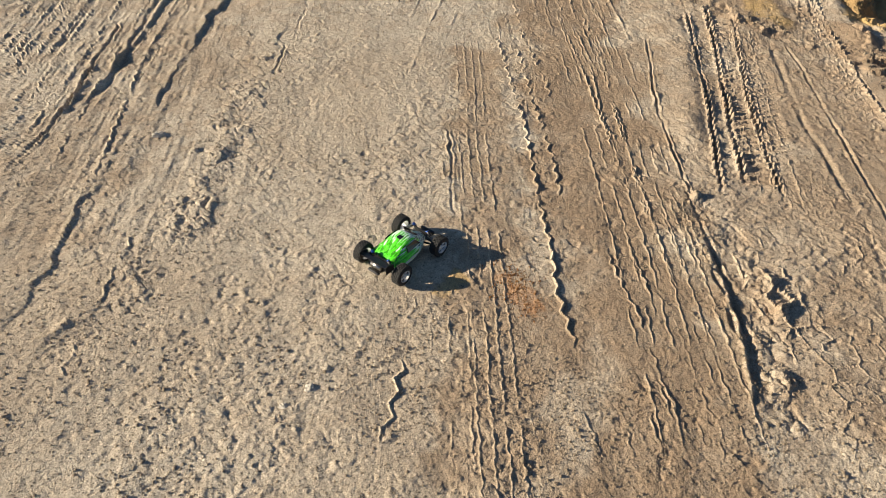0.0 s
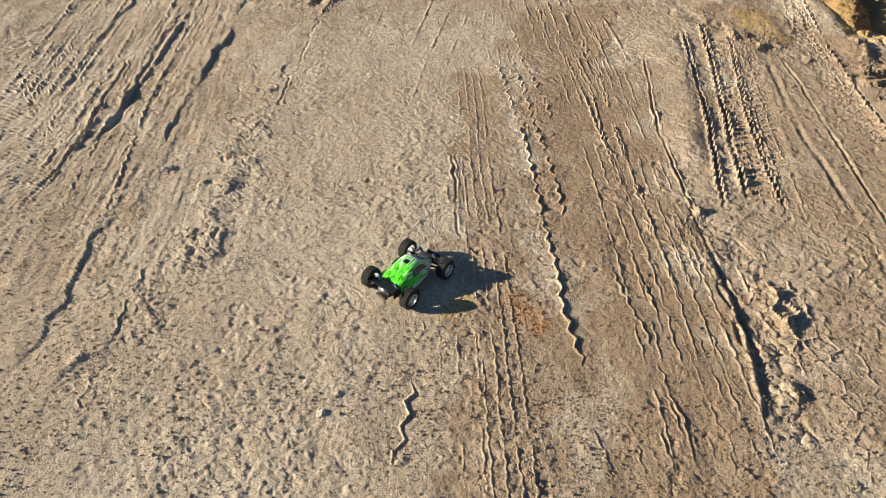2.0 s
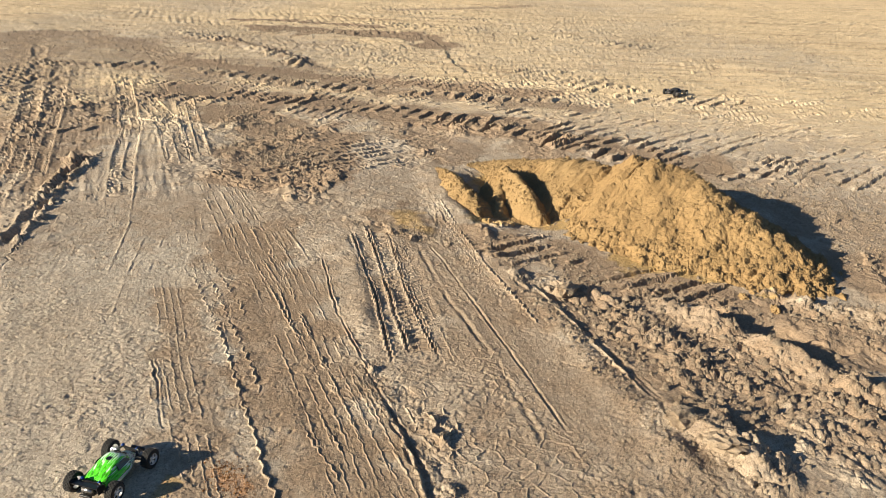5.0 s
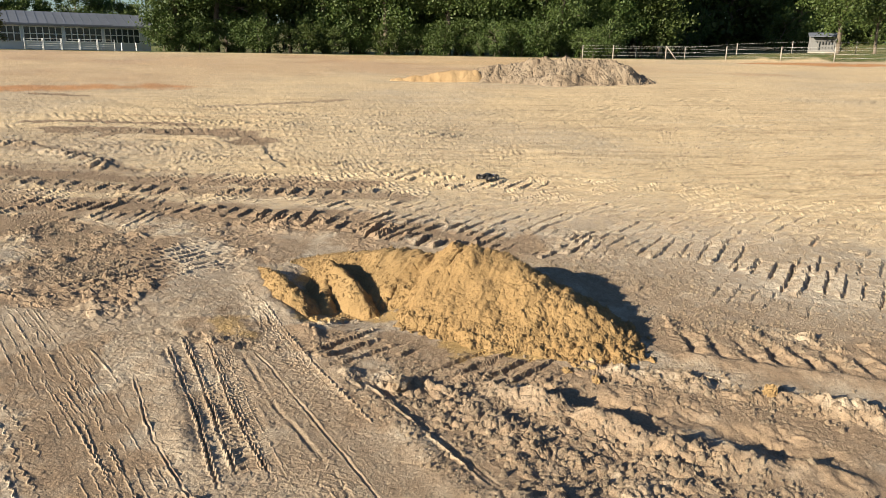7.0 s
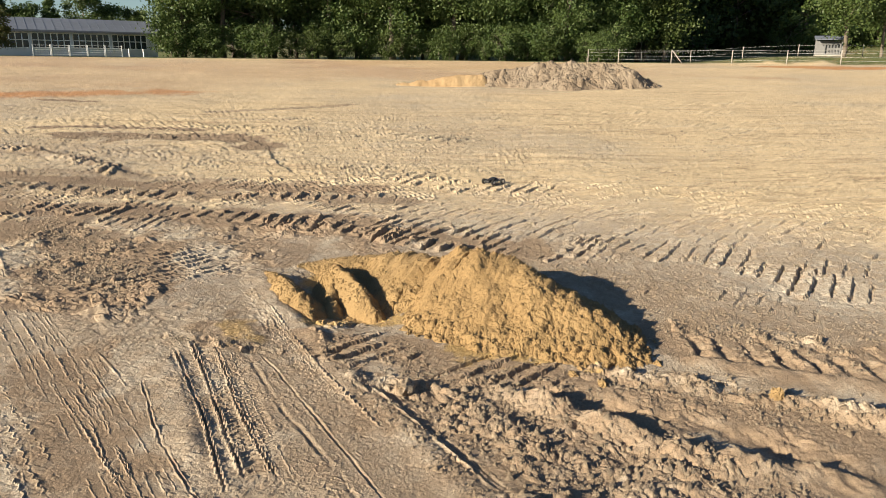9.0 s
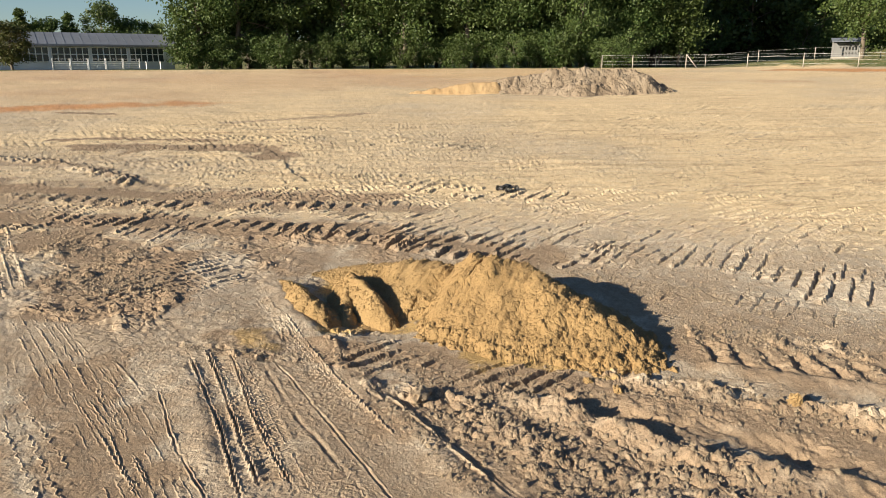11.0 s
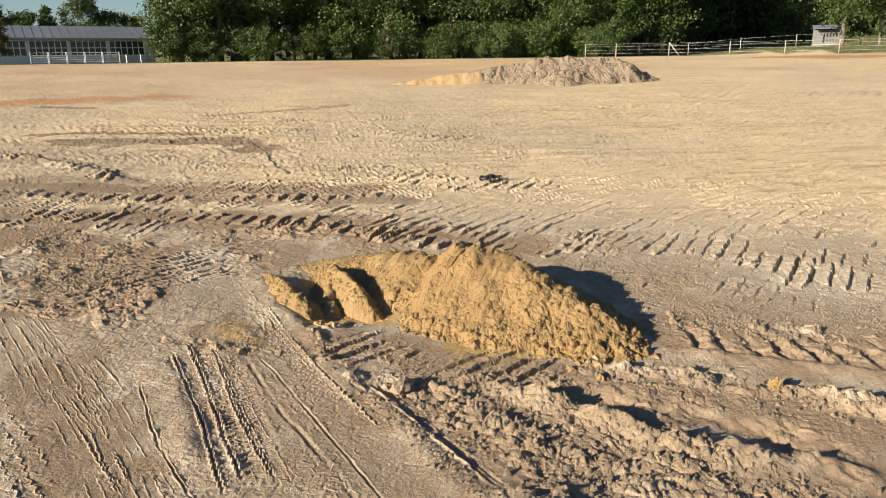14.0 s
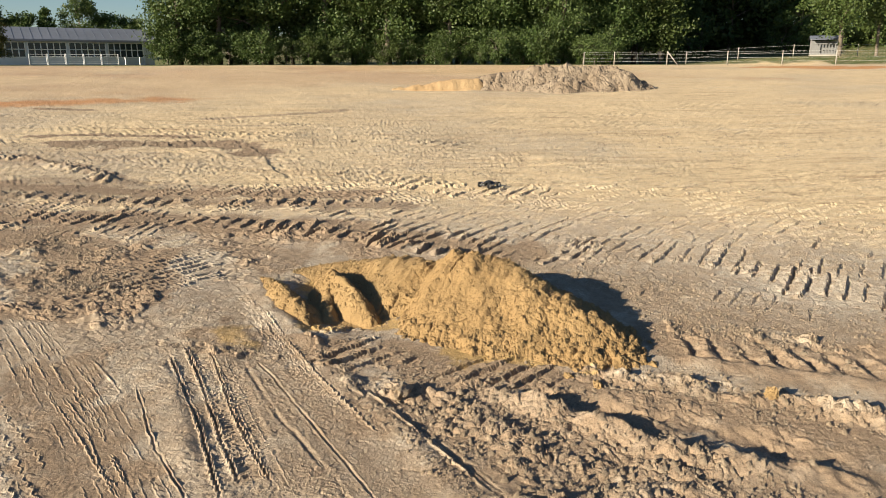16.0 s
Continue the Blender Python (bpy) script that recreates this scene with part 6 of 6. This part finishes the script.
def build_tape_fence(points, height, label, girth, lines):
    x0, y0 = points[0]
    fence = empty("wire_fence", pose(x0, y0, base_z(x0, y0)), label, "fence")
    z0 = base_z(x0, y0)
    for x, y in points:
        z = base_z(x, y) - z0
        bm = rod(bmesh.new(), (x - x0, y - y0, z - 0.1), (x - x0, y - y0, z + height), girth, girth * 0.9, 8)
        part("post", bm, TIMBER, fence)
    for k in lines:
        for (ax, ay), (bx, by) in zip(points, points[1:]):
            a = (ax - x0, ay - y0, base_z(ax, ay) - z0 + k)
            b = (bx - x0, by - y0, base_z(bx, by) - z0 + k)
            part("tape", rod(bmesh.new(), a, b, 0.006, None, 5), TAPE, fence)
    return fence


line = [(74.0, 5.2), (74.3, 2.2), (74.5, -2.9), (74.3, -8.5), (73.8, -13.3), (73.0, -17.7), (71.8, -23.0), (70.4, -28.5)]
near_fence = build_tape_fence(line, 1.32, "timber posts with white electric tape at the field's edge", 0.055, (0.35, 0.68, 1.02, 1.26))
z = base_z(74.5, -2.9) - base_z(74.0, 5.2)
part("brace", rod(bmesh.new(), (0.5, -8.1, z + 1.30), (0.45, -9.15, z), 0.05, None, 8), TIMBER, near_fence, "slanting timber brace")
build_tape_fence([(88.0, 0.5), (87.6, -5.0), (87.0, -10.5), (86.0, -16.0), (85.0, -22.0), (83.5, -30.0)], 1.30, "second row of thin posts and tape under the trees", 0.05, (0.6, 1.2))


def build_hut():
    m = pose(81.3, -16.9, base_z(81.3, -16.9) - 0.02, 0, 0, -95)
    hut = empty("wooden_hut", m, "small grey wooden shelter with upright slats", "hut")
    part("platform", box(bmesh.new(), (1.2, 0.8, 0.12), (2.5, 1.7, 0.16), None, 0.02), TIMBER, hut)
    for x in (0.05, 2.35):
        for y in (0.05, 1.55):
            part("post", box(bmesh.new(), (x, y, 0.85), (0.12, 0.12, 1.7), None, 0.01), GREYWOOD, hut)
    for x in range(8):
        part("slat", box(bmesh.new(), (0.22 + 0.28 * x, 0.03, 0.72), (0.12, 0.03, 1.05)), GREYWOOD, hut, "", True)
    for z in (0.25, 1.25):
        part("rail", box(bmesh.new(), (1.2, 0.0, z), (2.3, 0.05, 0.09)), GREYWOOD, hut, "", True)
    part("back_wall", box(bmesh.new(), (1.2, 1.62, 0.85), (2.4, 0.05, 1.5)), GREYWOOD, hut, "", True)
    bm = bmesh.new()
    loft(bm, [[(x, -0.25, 1.66), (x, 0.8, 2.02), (x, 1.9, 1.66), (x, 1.9, 1.72), (x, 0.8, 2.09), (x, -0.25, 1.72)] for x in (-0.2, 2.6)])
    part("roof", bm, ROOFING, hut, "pale grey pitched roof", True)


build_hut()
